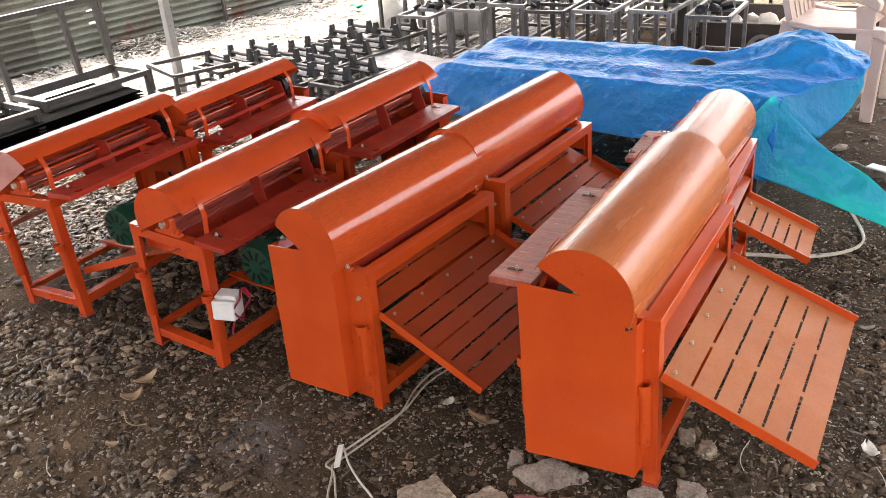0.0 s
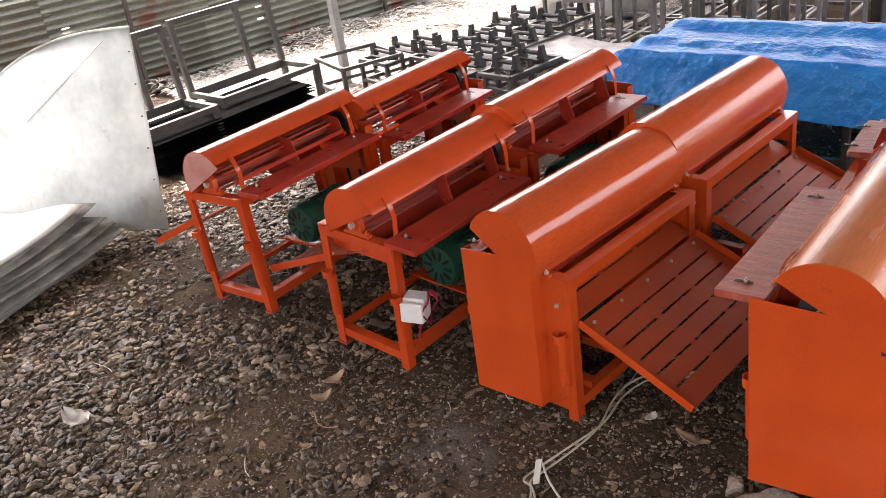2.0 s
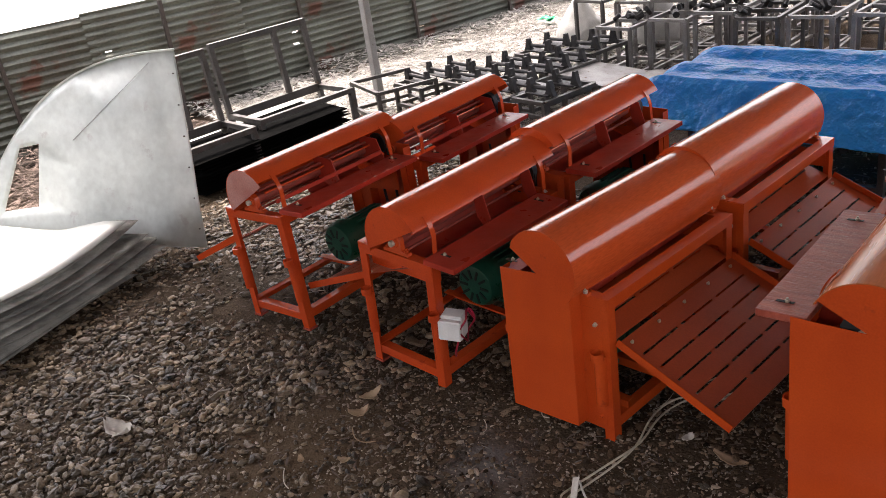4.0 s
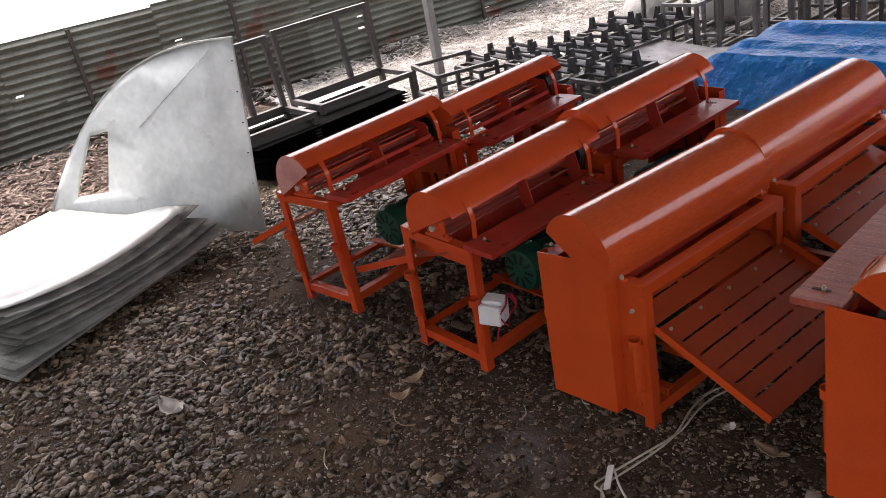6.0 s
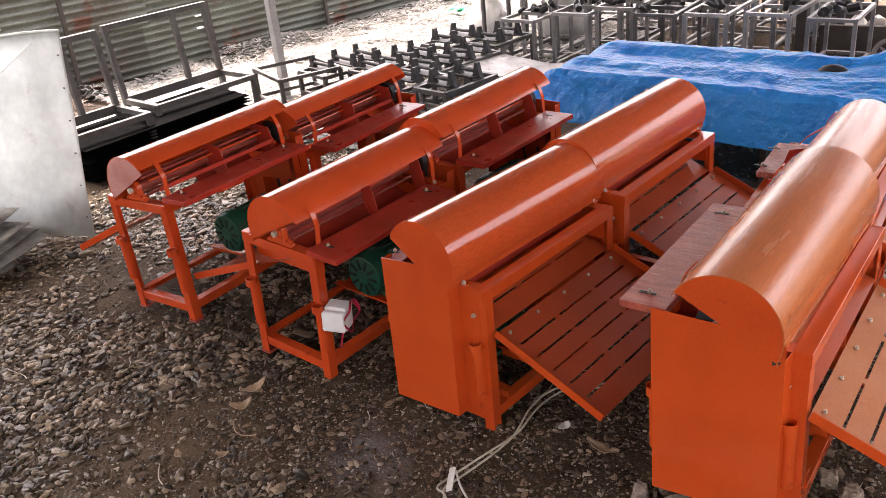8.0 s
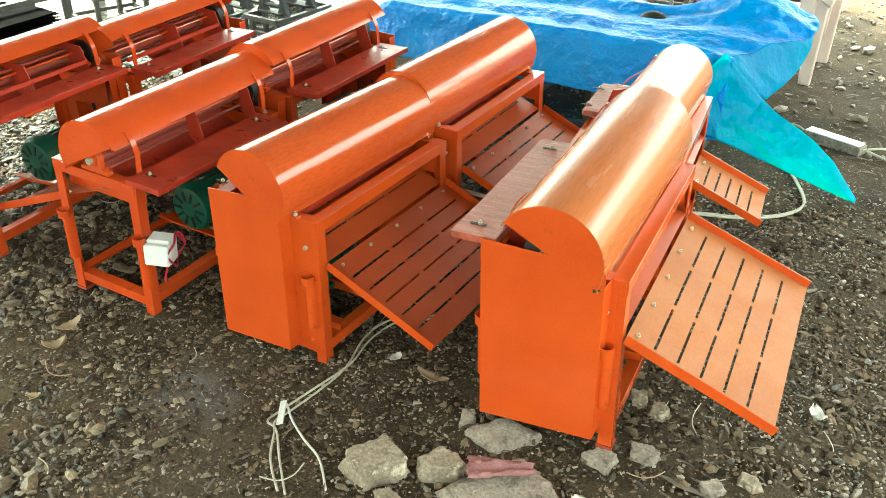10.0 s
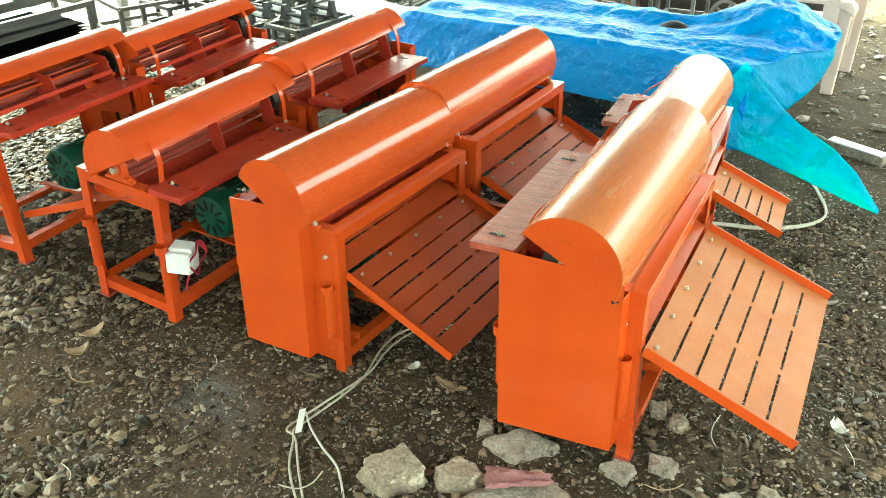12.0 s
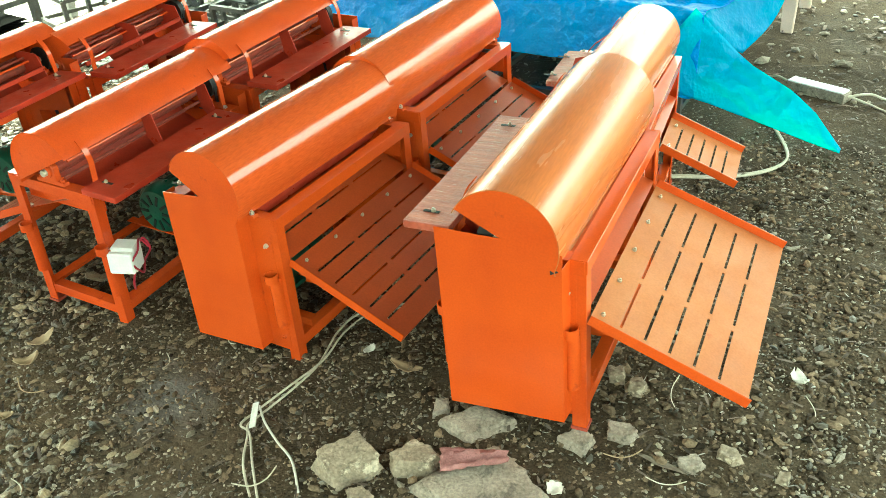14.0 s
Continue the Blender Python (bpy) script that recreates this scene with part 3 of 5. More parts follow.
    rod(bm, (DX, 0.10, DZ - 0.03), (DX, 0.92, DZ - 0.03), 0.026, 14)
    drum = part("drum", bm, INNER, ob, "dark red threshing drum with bars")
    for k in range(4):
        c, s = math.cos((k + 0.4) * math.tau / 4), math.sin((k + 0.4) * math.tau / 4)
        bm = bmesh.new()
        rod(bm, (DX + 0.060 * c, 0.10, DZ - 0.03 + 0.060 * s), (DX + 0.060 * c, 0.92, DZ - 0.03 + 0.060 * s), 0.007, 6)
        part("drum_bar", bm, INNER, drum)
    bm = bmesh.new()
    rod(bm, (DX, 0.012, DZ - 0.03), (DX, 0.975, DZ - 0.03), 0.014, 12)
    part("shaft", bm, BARE, ob, "bare steel shaft")
    for y in (Y0 + 0.025, Y1 - 0.012):
        bm = bmesh.new()
        z = DZ - 0.03
        prism(bm, [(DX - 0.075, TOP + 0.006), (DX + 0.075, TOP + 0.006), (DX + 0.075, TOP + 0.022), (DX + 0.038, TOP + 0.026), (DX + 0.034, z + 0.02),
                   (DX + 0.018, z + 0.036), (DX - 0.018, z + 0.036), (DX - 0.034, z + 0.02), (DX - 0.038, TOP + 0.026), (DX - 0.075, TOP + 0.022)], "y", y - 0.014, y + 0.014)
        rod(bm, (DX, y - 0.02, z), (DX, y + 0.022, z), 0.026, 16)
        bearing = part("bearing", bm, paint, ob, bevel=0.002)
        for x in (-0.058, 0.058):
            bolt(bearing, DX + x, y, TOP + 0.022, "z", paint, 1.2)
    # hopper end plate under the open end, chute and its fins
    if end_plate:
        bm = bmesh.new()
        prism(bm, [(0.012, TOP - 0.04), (W - 0.012, TOP - 0.04), (W - 0.012, end_plate), (0.05, end_plate), (0.012, end_plate + 0.03)], "y", Y1 - 0.062, Y1 - 0.058)
        part("end_plate", bm, paint, ob)
    if fin_x > 0.2:
        bm = bmesh.new()
        bar(bm, (0.07, 0.16, 0.70), (0.07, 0.9, 0.70), 0.012, 0.02)
        part("hopper_bar", bm, RED, ob)
    bm = bmesh.new()
    strip(bm, [(0.045, 0.64), (0.08, 0.605), (0.115, 0.58), (0.17, 0.552), (0.24, 0.548), (0.30, 0.572), (0.335, 0.62), (0.345, 0.665)], 0.003, "y", *chute)
    part("feed_chute", bm, RED, ob, "dull red feed chute")
    for y in (0.16, 0.50):
        bm = bmesh.new()
        prism(bm, [(0.04, 0.632), (0.075, 0.60), (fin_x - 0.02, 0.66), (fin_x, 0.79), (0.085, 0.775)], "y", y - 0.002, y + 0.002)
        part("fin", bm, RED, ob)
    bm = bmesh.new()
    rod(bm, (0.15, 0.10, 0.735), (0.15, 0.9, 0.735), 0.006, 8)
    part("guide_bar", bm, paint, ob)
    # feed board lying on the frame, over its edge
    bm = bmesh.new()
    b0, b1 = board
    box(bm, board_x[0], b0, board_z, board_x[1], b1, board_z + 0.025)
    bmesh.ops.subdivide_edges(bm, edges=[e for e in bm.edges if abs(e.verts[0].co.y - e.verts[1].co.y) > 0.2], cuts=8)
    for v in bm.verts:
        v.co.x += 0.003 * noise.noise(v.co * 9 + Vector((seed, 0, 0)))
    brd = part("feed_board", bm, board_mat or RED, ob, board_label or "dull red painted wooden feed board", bevel=0.002)
    for y in (b0 + 0.07, b1 - 0.08):
        bm = bmesh.new()
        box(bm, -0.055, y - 0.006, board_z + 0.0245, -0.002, y + 0.006, board_z + 0.0265)
        part("slot", bm, BLACK, brd)
        bolt(brd, -0.022, y, board_z + 0.026, "z", BARE, 0.85)
    # discharge tray with slots, and the fixed slotted sheet inside
    dx, dz = (OUT_X - LIP_X) * reach, (OUT_Z - LIP_Z) * reach - drop
    long = math.hypot(dx, dz)
    tilt = math.degrees(math.atan2(-dz, dx))
    t0, t1 = tray
    bm = bmesh.new()
    us, vs, holes = slots(0, long, t0, t1, [long * (0.185 + 0.157 * k) for k in range(5)], runs, 0.035, 0.009)
    mt = pose(LIP_X, 0, LIP_Z, 0, tilt, 0)
    slotted(bm, us, vs, holes, 0.003, mt)
    tr = part("discharge_tray", bm, tray_mat or DUSTY, ob, smooth=0)
    for y in (t0 - 0.003, t1):
        bm = bmesh.new()
        box(bm, 0, y, -0.004, long, y + 0.003, 0.030, mt)
        part("lip", bm, paint, tr)
    heads = 5 if t1 - t0 > 0.5 else 2
    for k in range(heads):
        bolt(tr, 0.03, t0 + 0.06 + k * (t1 - t0 - 0.12) / (heads - 1), 0, "z", BARE, 0.8, mt)
    bm = bmesh.new()
    us, vs, holes = slots(0, 0.30, Y0 + 0.04, Y1 - 0.04, [0.11, 0.20], 3, 0.04, 0.009)
    slotted(bm, us, vs, holes, 0.003, pose(LIP_X - 0.29, 0, LIP_Z + 0.12, 0, 21, 0))
    part("inner_sheet", bm, DUSTY, ob, smooth=0)
    bm = bmesh.new()
    prism(bm, [(0.05, 0.45), (0.44, 0.43), (0.45, 0.58), (0.05, 0.62)], "y", Y0 + 0.03, Y0 + 0.033)
    part("side_sheet", bm, paint, ob)
    # sockets for carrying poles beside the legs
    for y, sy in ((Y0, -1), (Y1, 1)):
        for x in (g0 - 0.006, W - 0.04):
            bm = bmesh.new()
            cx, cy = x, y + 0.012 * sy
            half = [(cx + 0.022 * math.cos(a), cy + sy * 0.022 * math.sin(a)) for a in (math.radians(180 * i / 12) for i in range(13))]
            strip(bm, [(half[0][0], cy - 0.012 * sy)] + half + [(half[-1][0], cy - 0.012 * sy)], 0.003 * sy, "z", 0.185, 0.40)
            sock = part("socket", bm, paint, ob)
            bm = bmesh.new()
            strip(bm, [(cx + 0.026 * math.cos(i * math.tau / 16), cy + sy * 0.014 + 0.026 * math.sin(i * math.tau / 16)) for i in range(17)], 0.004, "z", 0.392, 0.425)
            part("collar", bm, paint, sock)
    # motor
    mx, mz, r = 0.185, 0.272, 0.112
    bm = bmesh.new()
    rod(bm, (mx, 0.14, mz), (mx, 0.40, mz), r * 0.9, 28)
    box(bm, mx - 0.075, 0.16, 0.138, mx + 0.075, 0.38, 0.155)
    box(bm, mx - 0.055, 0.20, 0.15, mx + 0.055, 0.34, 0.20)
    motor = part("motor", bm, GREEN, ob, "green enamelled electric motor")
    for k in range(18):
        a = k * math.tau / 18
        c, s = math.cos(a), math.sin(a)
        bm = bmesh.new()
        bar(bm, (mx + r * 0.93 * c, 0.16, mz + r * 0.93 * s), (mx + r * 0.93 * c, 0.38, mz + r * 0.93 * s), 0.006, 0.012)
        part("cooling_fin", bm, GREEN, motor)
    bm = bmesh.new()
    n = 28
    prof = [(r + 0.006, 0.40), (r + 0.008, 0.47), (r * 0.92, 0.50), (r * 0.7, 0.508), (0.001, 0.508)]
    rings = [[bm.verts.new((mx + q * math.cos(i * math.tau / n), y, mz + q * math.sin(i * math.tau / n))) for i in range(n)] for q, y in prof]
    for a, b in zip(rings, rings[1:]):
        for i in range(n):
            bm.faces.new((a[i], a[(i + 1) % n], b[(i + 1) % n], b[i]))
    bmesh.ops.recalc_face_normals(bm, faces=bm.faces)
    fan = part("fan_cover", bm, GREEN, motor)
    for k in range(10):
        a = k * math.tau / 10
        bm = bmesh.new()
        box(bm, 0.040, 0.5085, -0.007, 0.090, 0.5115, 0.006)
        bmesh.ops.transform(bm, matrix=Matrix.Translation((mx, 0, mz)) @ Matrix.Rotation(a, 4, "Y"), verts=bm.verts)
        v = part("vent", bm, BLACK, motor)
    bm = bmesh.new()
    rod(bm, (mx, 0.02, mz), (mx, 0.05, mz), 0.045, 20)
    rod(bm, (mx, 0.03, mz), (mx, 0.14, mz), 0.012, 10)
    part("pulley", bm, CAST, motor, "dark cast belt pulley")
    bm = bmesh.new()
    rod(bm, (DX, 0.014, DZ - 0.03), (DX, 0.048, DZ - 0.03), 0.062, 20)
    part("pulley", bm, CAST, ob, "dark cast belt pulley")
    bm = bmesh.new()
    for s in (-1, 1):
        bar(bm, (mx + s * 0.045, 0.032, mz), (DX + s * 0.06, 0.032, DZ - 0.03), 0.006, 0.016)
    part("belt", bm, BLACK, ob, "black rubber drive belt")
    return ob


def facing(x, y, z, yaw=0.0, turned=False, lean=0.0, tip=0.0):
    return pose(x, y, z, tip, lean, yaw + (180 if turned else 0))


A_LABEL = "glossy orange threshing machine with slotted discharge tray, standing on stones"
machine(facing(-0.764, 2.222, 0.131, 4.4, lean=-1.1), A_LABEL, board=(0.02, 0.80), tray=(0.045, 0.90), reach=1.0, drop=-0.012, hole=True, guard_x=(0.02, 0.408), near=(0.022, -0.030, 0.008), away=(0.045, 0.003, 0.010), board_z=0.688, edge_at=153, cap_at=148, cap_from=-25, lip=(0.06, -0.002, 0.006, 0.012, 0.720), tray_mat=TAN, cover_mat=SKYCOVER, board_mat=BOARD, board_label="rough red-washed wooden feed board", board_x=(-0.09, 0.06), seed=1)
machine(facing(-0.900, 3.105, 0.072, 7.5), "orange threshing machine with a short narrow tray, behind another", board=(0.45, 0.82), tray=(0.40, 0.72), runs=1, reach=0.68, near=(0.035, -0.006, -0.018), away=(0.088, -0.012, -0.018), board_x=(-0.03, 0.10), board_z=0.66, tray_mat=TAN, cover_mat=SKYCOVER, board_mat=BOARD, board_label="rough wooden feed board", seed=2)
machine(facing(-1.893, 2.268, 0.008, -0.4, tip=-0.6), "orange threshing machine with belt guard and open slotted tray", board_x=(-0.02, 0.06), seed=3)
machine(facing(-1.874, 3.219, 0.015, -0.3, tip=0.6), "orange threshing machine with slotted tray beside the blue tarpaulin", board_x=(-0.02, 0.06), seed=4)
machine(facing(-2.308, 3.161, -0.009, 2.3, True, lean=-3.0), "open-ended orange threshing machine with green motor and feed board", board=(0.17, 0.965), seed=5, near=(-0.010, -0.012, 0), away=(-0.020, -0.012, 0.003), cap_at=148, cap_from=-24, paint=REDORANGE, cover_mat=REDORANGE)
machine(facing(-2.302, 4.115, 0.035, 2.2, True), "orange threshing machine with feed board beside the blue tarpaulin", board=(0.10, 0.93), seed=6, near=(-0.010, -0.012, 0), away=(-0.020, -0.012, 0.003), cap_at=148, cap_from=-24, paint=REDORANGE, cover_mat=REDORANGE)
machine(facing(-3.235, 3.094, 0.048, 4.7, True, lean=2.1), "red-orange threshing machine with pale glare coloured into its end cap", board=(0.10, 0.93), glare_cap=True, edge_at=140, fin_x=0.23, chute=(0.14, 0.52), end_plate=0, seed=7, near=(-0.010, -0.012, 0), away=(-0.020, -0.012, 0.003), cap_at=148, cap_from=-24, paint=REDORANGE, cover_mat=REDORANGE)
machine(facing(-3.279, 4.020, 0.000, 5.2, True), "red-orange threshing machine near the steel stands", board=(0.10, 0.93), edge_at=140, fin_x=0.23, chute=(0.14, 0.52), end_plate=0, seed=8, near=(-0.010, -0.012, 0), away=(-0.020, -0.012, 0.003), cap_at=148, cap_from=-24, paint=REDORANGE, cover_mat=REDORANGE)

# switch box on the frame of one machine
sw = thing("switch_box", "white electrical switch box with coiled pink wire on a machine leg", "switch box", pose(-2.205, 2.29, 0.330, 0, 4, 25))
bm = bmesh.new()
box(bm, -0.05, -0.045, -0.06, 0.045, 0.03, 0.05)
part("body", bm, SWITCH, sw, bevel=0.006)
bm = bmesh.new()
box(bm, -0.052, -0.075, -0.05, 0.047, -0.045, 0.04)
part("lid", bm, SWITCH, sw, bevel=0.006)
bm = bmesh.new()
hose(bm, [(0.055 + 0.014 * math.cos(a * 3), -0.01 + 0.058 * math.cos(a), 0.0 + 0.068 * math.sin(a)) for a in (i * math.tau / 8 for i in range(26))] + [(0.0, 0.0, -0.12), (-0.02, 0.03, -0.19)], 0.0045, 6)
part("wire", bm, PINKWIRE, sw, "coiled pink wire")


# ---- the blue tarpaulin and what it covers ----
def tarp_profile(x):
    """Height over the yard across the covered row, as (y, z) pairs from the front hem to the back hem."""
    end = smooth(-3.25, -2.75, x)
    pile = smooth(-1.25, -0.75, x) * (1 - 0.75 * smooth(-0.68, -0.36, x))
    h = 0.36 + 0.315 * end
    hem = 0.385 - 0.13 * smooth(-1.35, -0.75, x)
    return [(4.68 - 0.02 * end, hem), (4.70, hem + 0.07), (4.735, 0.52), (4.765, h - 0.03), (4.80, h), (4.88, h - 0.015), (4.97, h - 0.02), (5.06, h + 0.01), (5.12, h + 0.012),
            (5.2, h - 0.02 + 0.05 * pile), (5.32, h - 0.02 + 0.11 * pile), (5.44, h + 0.015 + 0.15 * pile), (5.54, h + 0.01 + 0.16 * pile), (5.64, h - 0.06 + 0.12 * pile), (5.72, h - 0.2), (5.78, 0.30 + 0.2 * pile), (5.80, 0.03 + 0.42 * pile)]


def tarp_end(y):
    """Where the sheet ends along the row, slanting back from the front corner."""
    return -0.66 + 0.30 * smooth(4.78, 5.40, y) - 0.22 * smooth(5.40, 5.85, y)


def crinkle(u, v, much):
    """Sharp creases that cross one another, as in a crumpled plastic sheet."""
    total = 0.0
    for turn, often, high in ((1.45, 4.0, 0.015), (0.3, 3.1, 0.012), (2.2, 5.3, 0.010), (0.9, 9.0, 0.006), (2.7, 13.0, 0.0045), (1.7, 21.0, 0.003)):
        w = (u * math.cos(turn) + v * math.sin(turn)) * often + 1.1 * noise.noise((u * 1.9, v * 1.9, turn * 5))
        total += high * max(0, 0.25 + noise.noise((u * 1.6 + turn * 7, v * 1.6, 2))) * (abs(w % 1 - 0.5) * 2 - 0.5)
    return total * much * 2.2


def tarpaulin():
    ob = thing("tarpaulin", "crumpled bright blue tarpaulin draped over a covered row of machines", "tarpaulin", pose(0, 0, 0))
    bm = bmesh.new()
    nx, sub = 210, 8
    grid = []
    for i in range(nx + 1):
        x0 = -3.12 + 2.46 * i / nx
        prof = tarp_profile(x0)
        row = []
        for j in range(len(prof) - 1):
            for k in range(sub):
                t = k / sub
                y = prof[j][0] * (1 - t) + prof[j + 1][0] * t
                x = -3.12 + (tarp_end(y) + 3.12) * i / nx
                here = tarp_profile(x)
                z = here[j][1] * (1 - t) + here[j + 1][1] * t
                right = smooth(-1.7, -0.9, x)
                c = crinkle(x, y + z, 0.55 + 0.75 * right) + 0.012 * noise.noise((x * 2.1, y * 5, 1))
                row.append(bm.verts.new((x + 0.02 * noise.noise((y * 4, z * 4, x)), y - 0.02 * noise.noise((x * 3, z * 6, 2)) - 0.5 * c, z + c)))
        grid.append(row)
    for a, b in zip(grid, grid[1:]):
        for j in range(len(a) - 1):
            bm.faces.new((a[j], b[j], b[j + 1], a[j + 1]))

    def drape(name, upper, lower, n, bulge):
        """A loose piece of sheet hung between two lines."""
        upper, lower = [Vector(p) for p in upper], [Vector(p) for p in lower]
        bm = bmesh.new()
        rows = []
        for i in range(n + 1):
            u = i / n
            q = u * (len(upper) - 1)
            k = min(int(q), len(upper) - 2)
            p0, p1 = upper[k].lerp(upper[k + 1], q - k), lower[k].lerp(lower[k + 1], q - k)
            row = []
            for j in range(n // 2 + 1):
                v = j / (n // 2)
                p = p0.lerp(p1, v)
                inner = math.sin(math.pi * v)
                fold = 0.02 * math.sin(u * 17 + v * 3) * (1 - u) * inner + 0.016 * noise.noise(p * 6) * inner + 1.2 * crinkle(p.x * 1.3, p.z * 1.3 + p.y, 0.8)
                row.append(bm.verts.new(p + Vector((0.1, -0.6, 0.12)) * fold + Vector((0, -bulge * inner, 0))))
            rows.append(row)
        for a, b in zip(rows, rows[1:]):
            for j in range(len(a) - 1):
                bm.faces.new((a[j], a[j + 1], b[j + 1], b[j]))
        bmesh.ops.recalc_face_normals(bm, faces=bm.faces)
        hung = part(name, bm, BACKLIT_TARP, ob, smooth=60)
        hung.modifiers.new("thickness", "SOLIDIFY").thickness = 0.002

    # the loose corner hanging down to the ground, and the panel over the end
    drape("corner_flap", ((-0.70, 4.745, 0.695), (-0.60, 4.80, 0.57), (-0.50, 4.88, 0.44), (-0.42, 4.87, 0.385), (-0.21, 4.85, 0.285), (-0.08, 4.83, 0.19), (0.065, 4.80, 0.03)),
          ((-0.98, 4.635, 0.30), (-0.76, 4.65, 0.28), (-0.58, 4.69, 0.225), (-0.46, 4.72, 0.18), (-0.28, 4.76, 0.115), (-0.10, 4.78, 0.055), (0.065, 4.79, 0.012)), 48, 0.02)
    rim = [v.co.copy() for v in grid[-1] if 4.76 < v.co.y < 5.40 and v.co.z > 0.5][::4]
    corner, foot = rim[-1], Vector((-0.49, 4.93, 0.42))
    drape("end_panel", [p - Vector((0.004, 0, 0.004)) for p in rim], [foot.lerp(corner + Vector((0, 0, -0.07)), (k / (len(rim) - 1)) ** 0.85) + Vector((0.02 * math.sin(math.pi * k / (len(rim) - 1)), 0, -0.02 * math.sin(math.pi * k / (len(rim) - 1)))) for k in range(len(rim))], 36, 0.015)
    bmesh.ops.recalc_face_normals(bm, faces=bm.faces)
    sheet = part("sheet", bm, TARP, ob, smooth=60)
    sol = sheet.modifiers.new("thickness", "SOLIDIFY")
    sol.thickness = 0.002
    return ob


tarpaulin()


def plain_frame(x, y, z, yaw, w, l, h, label, name="steel_stand", group="unpainted steel machine frames", mat=None, t=0.035, mid=True, castings=0):
    ob = thing(name, label, "steel stand", pose(x, y, z, 0, 0, yaw), group)
    mat = mat or GREYSTEEL
    for px in (0, w):
        for py in (0, l):
            bm = bmesh.new()
            bar(bm, (px, py, 0), (px, py, h), t)
            part("leg", bm, mat, ob)
    for zz in (h, 0.1):
        for p, q in (((0, 0), (w, 0)), ((0, l), (w, l)), ((0, 0), (0, l)), ((w, 0), (w, l))):
            bm = bmesh.new()
            bar(bm, (*p, zz), (*q, zz), t * 1.02, t * 0.9)
            part("rail", bm, mat, ob)
    if mid:
        bm = bmesh.new()
        bar(bm, (0, l * 0.5, h), (w, l * 0.5, h), t)
        part("rail", bm, mat, ob)
    return ob


for k, x in enumerate((-2.6, -1.95, -1.28)):
    plain_frame(x, 4.86, 0, 0, 0.5, 0.75, 0.6, "dark steel machine frame hidden under the blue tarpaulin", mat=STEEL)

# a black part poking out through the tarpaulin
bl = thing("rubber_cover", "black rounded rubber cover showing through the blue tarpaulin", "machine part", pose(-1.265, 5.33, 0.618))
bm = bmesh.new()
bmesh.ops.create_uvsphere(bm, u_segments=20, v_segments=10, radius=0.1)
for v in bm.verts:
    v.co.z = max(v.co.z, 0) * 0.75
    v.co.y *= 0.6
part("cap", bm, BLACK, bl)
bm = bmesh.new()
box(bm, -0.05, -0.03, -0.58, 0.05, 0.03, 0.01)
part("stem", bm, STEEL, bl)

# ---- galvanised panel, sheet stack, bench frames ----
panel = thing("sheet_metal_panel", "curved grey galvanised panel with a window hole, leaning on steel frames", "metal panel", pose(0, 0, 0))
P0, P1 = Vector((-4.72, 2.50, 0.0)), Vector((-6.42, 1.58, 0.0))
along = (P1 - P0).normalized()
lean = Vector((-0.30, 0.28, 1.19)).normalized()
LONG, HIGH = (P1 - P0).length, 1.27
pm = Matrix((( along.x, lean.x, along.cross(lean).x, P0.x), (along.y, lean.y, along.cross(lean).y, P0.y), (along.z, lean.z, along.cross(lean).z, 0.02), (0, 0, 0, 1)))


def panel_top(s):
    """Height of the panel at the share s of its length, a rounded shoulder falling to the far end."""
    return HIGH * (1 - max(0, s - 0.02) ** 2.65)


bm = bmesh.new()
cols = [i / 40 * 1.018 for i in range(41)]
outline = [(0.0, 0.0)] + [(s * LONG, panel_top(s)) for s in cols] + [(1.02 * LONG, 0.0)]
opening = [(s * LONG, h) for s, h in ((0.617, 0.719), (0.706, 0.694), (0.765, 0.48), (0.827, 0.257), (0.67, 0.286))]
edges = []
for loop in (outline, opening):
    vs = [bm.verts.new((*p, 0)) for p in loop]
    edges += [bm.edges.new((vs[i], vs[(i + 1) % len(vs)])) for i in range(len(vs))]
bmesh.ops.triangle_fill(bm, use_beauty=True, use_dissolve=False, edges=edges)
bmesh.ops.subdivide_edges(bm, edges=bm.edges[:], cuts=3, use_grid_fill=True)
for v in bm.verts:
    v.co.z = 0.014 * noise.noise((v.co.x * 2, v.co.y * 2, 2)) + 0.004 * noise.noise((v.co.x * 7, v.co.y * 7, 5))
bmesh.ops.transform(bm, matrix=pm, verts=bm.verts)
bmesh.ops.recalc_face_normals(bm, faces=bm.faces)
sheet = part("sheet", bm, GALV, panel, smooth=50)
sol = sheet.modifiers.new("thickness", "SOLIDIFY")
sol.thickness, sol.offset = 0.004, 0
for k in range(6):
    bm = bmesh.new()
    rod(bm, pm @ Vector((0.03, 0.12 + k * 0.2, -0.012)), pm @ Vector((0.03, 0.12 + k * 0.2, 0.012)), 0.0045, 8)
    part("rivet", bm, STEEL, panel)
bm = bmesh.new()
bar(bm, pm @ Vector((0.2, 1.2, -0.006)), pm @ Vector((0.9, 0.73, -0.006)), 0.0035, 0.002)
part("scribed_line", bm, GREYSTEEL, panel)
bm = bmesh.new()
for k in range(len(cols) - 1):
    a, b = cols[k], cols[k + 1]
    bar(bm, pm @ Vector((a * LONG, max(0.03, panel_top(a)), 0)), pm @ Vector((b * LONG, max(0.03, panel_top(b)), 0)), 0.014, 0.012)
part("rim", bm, GALV, panel)

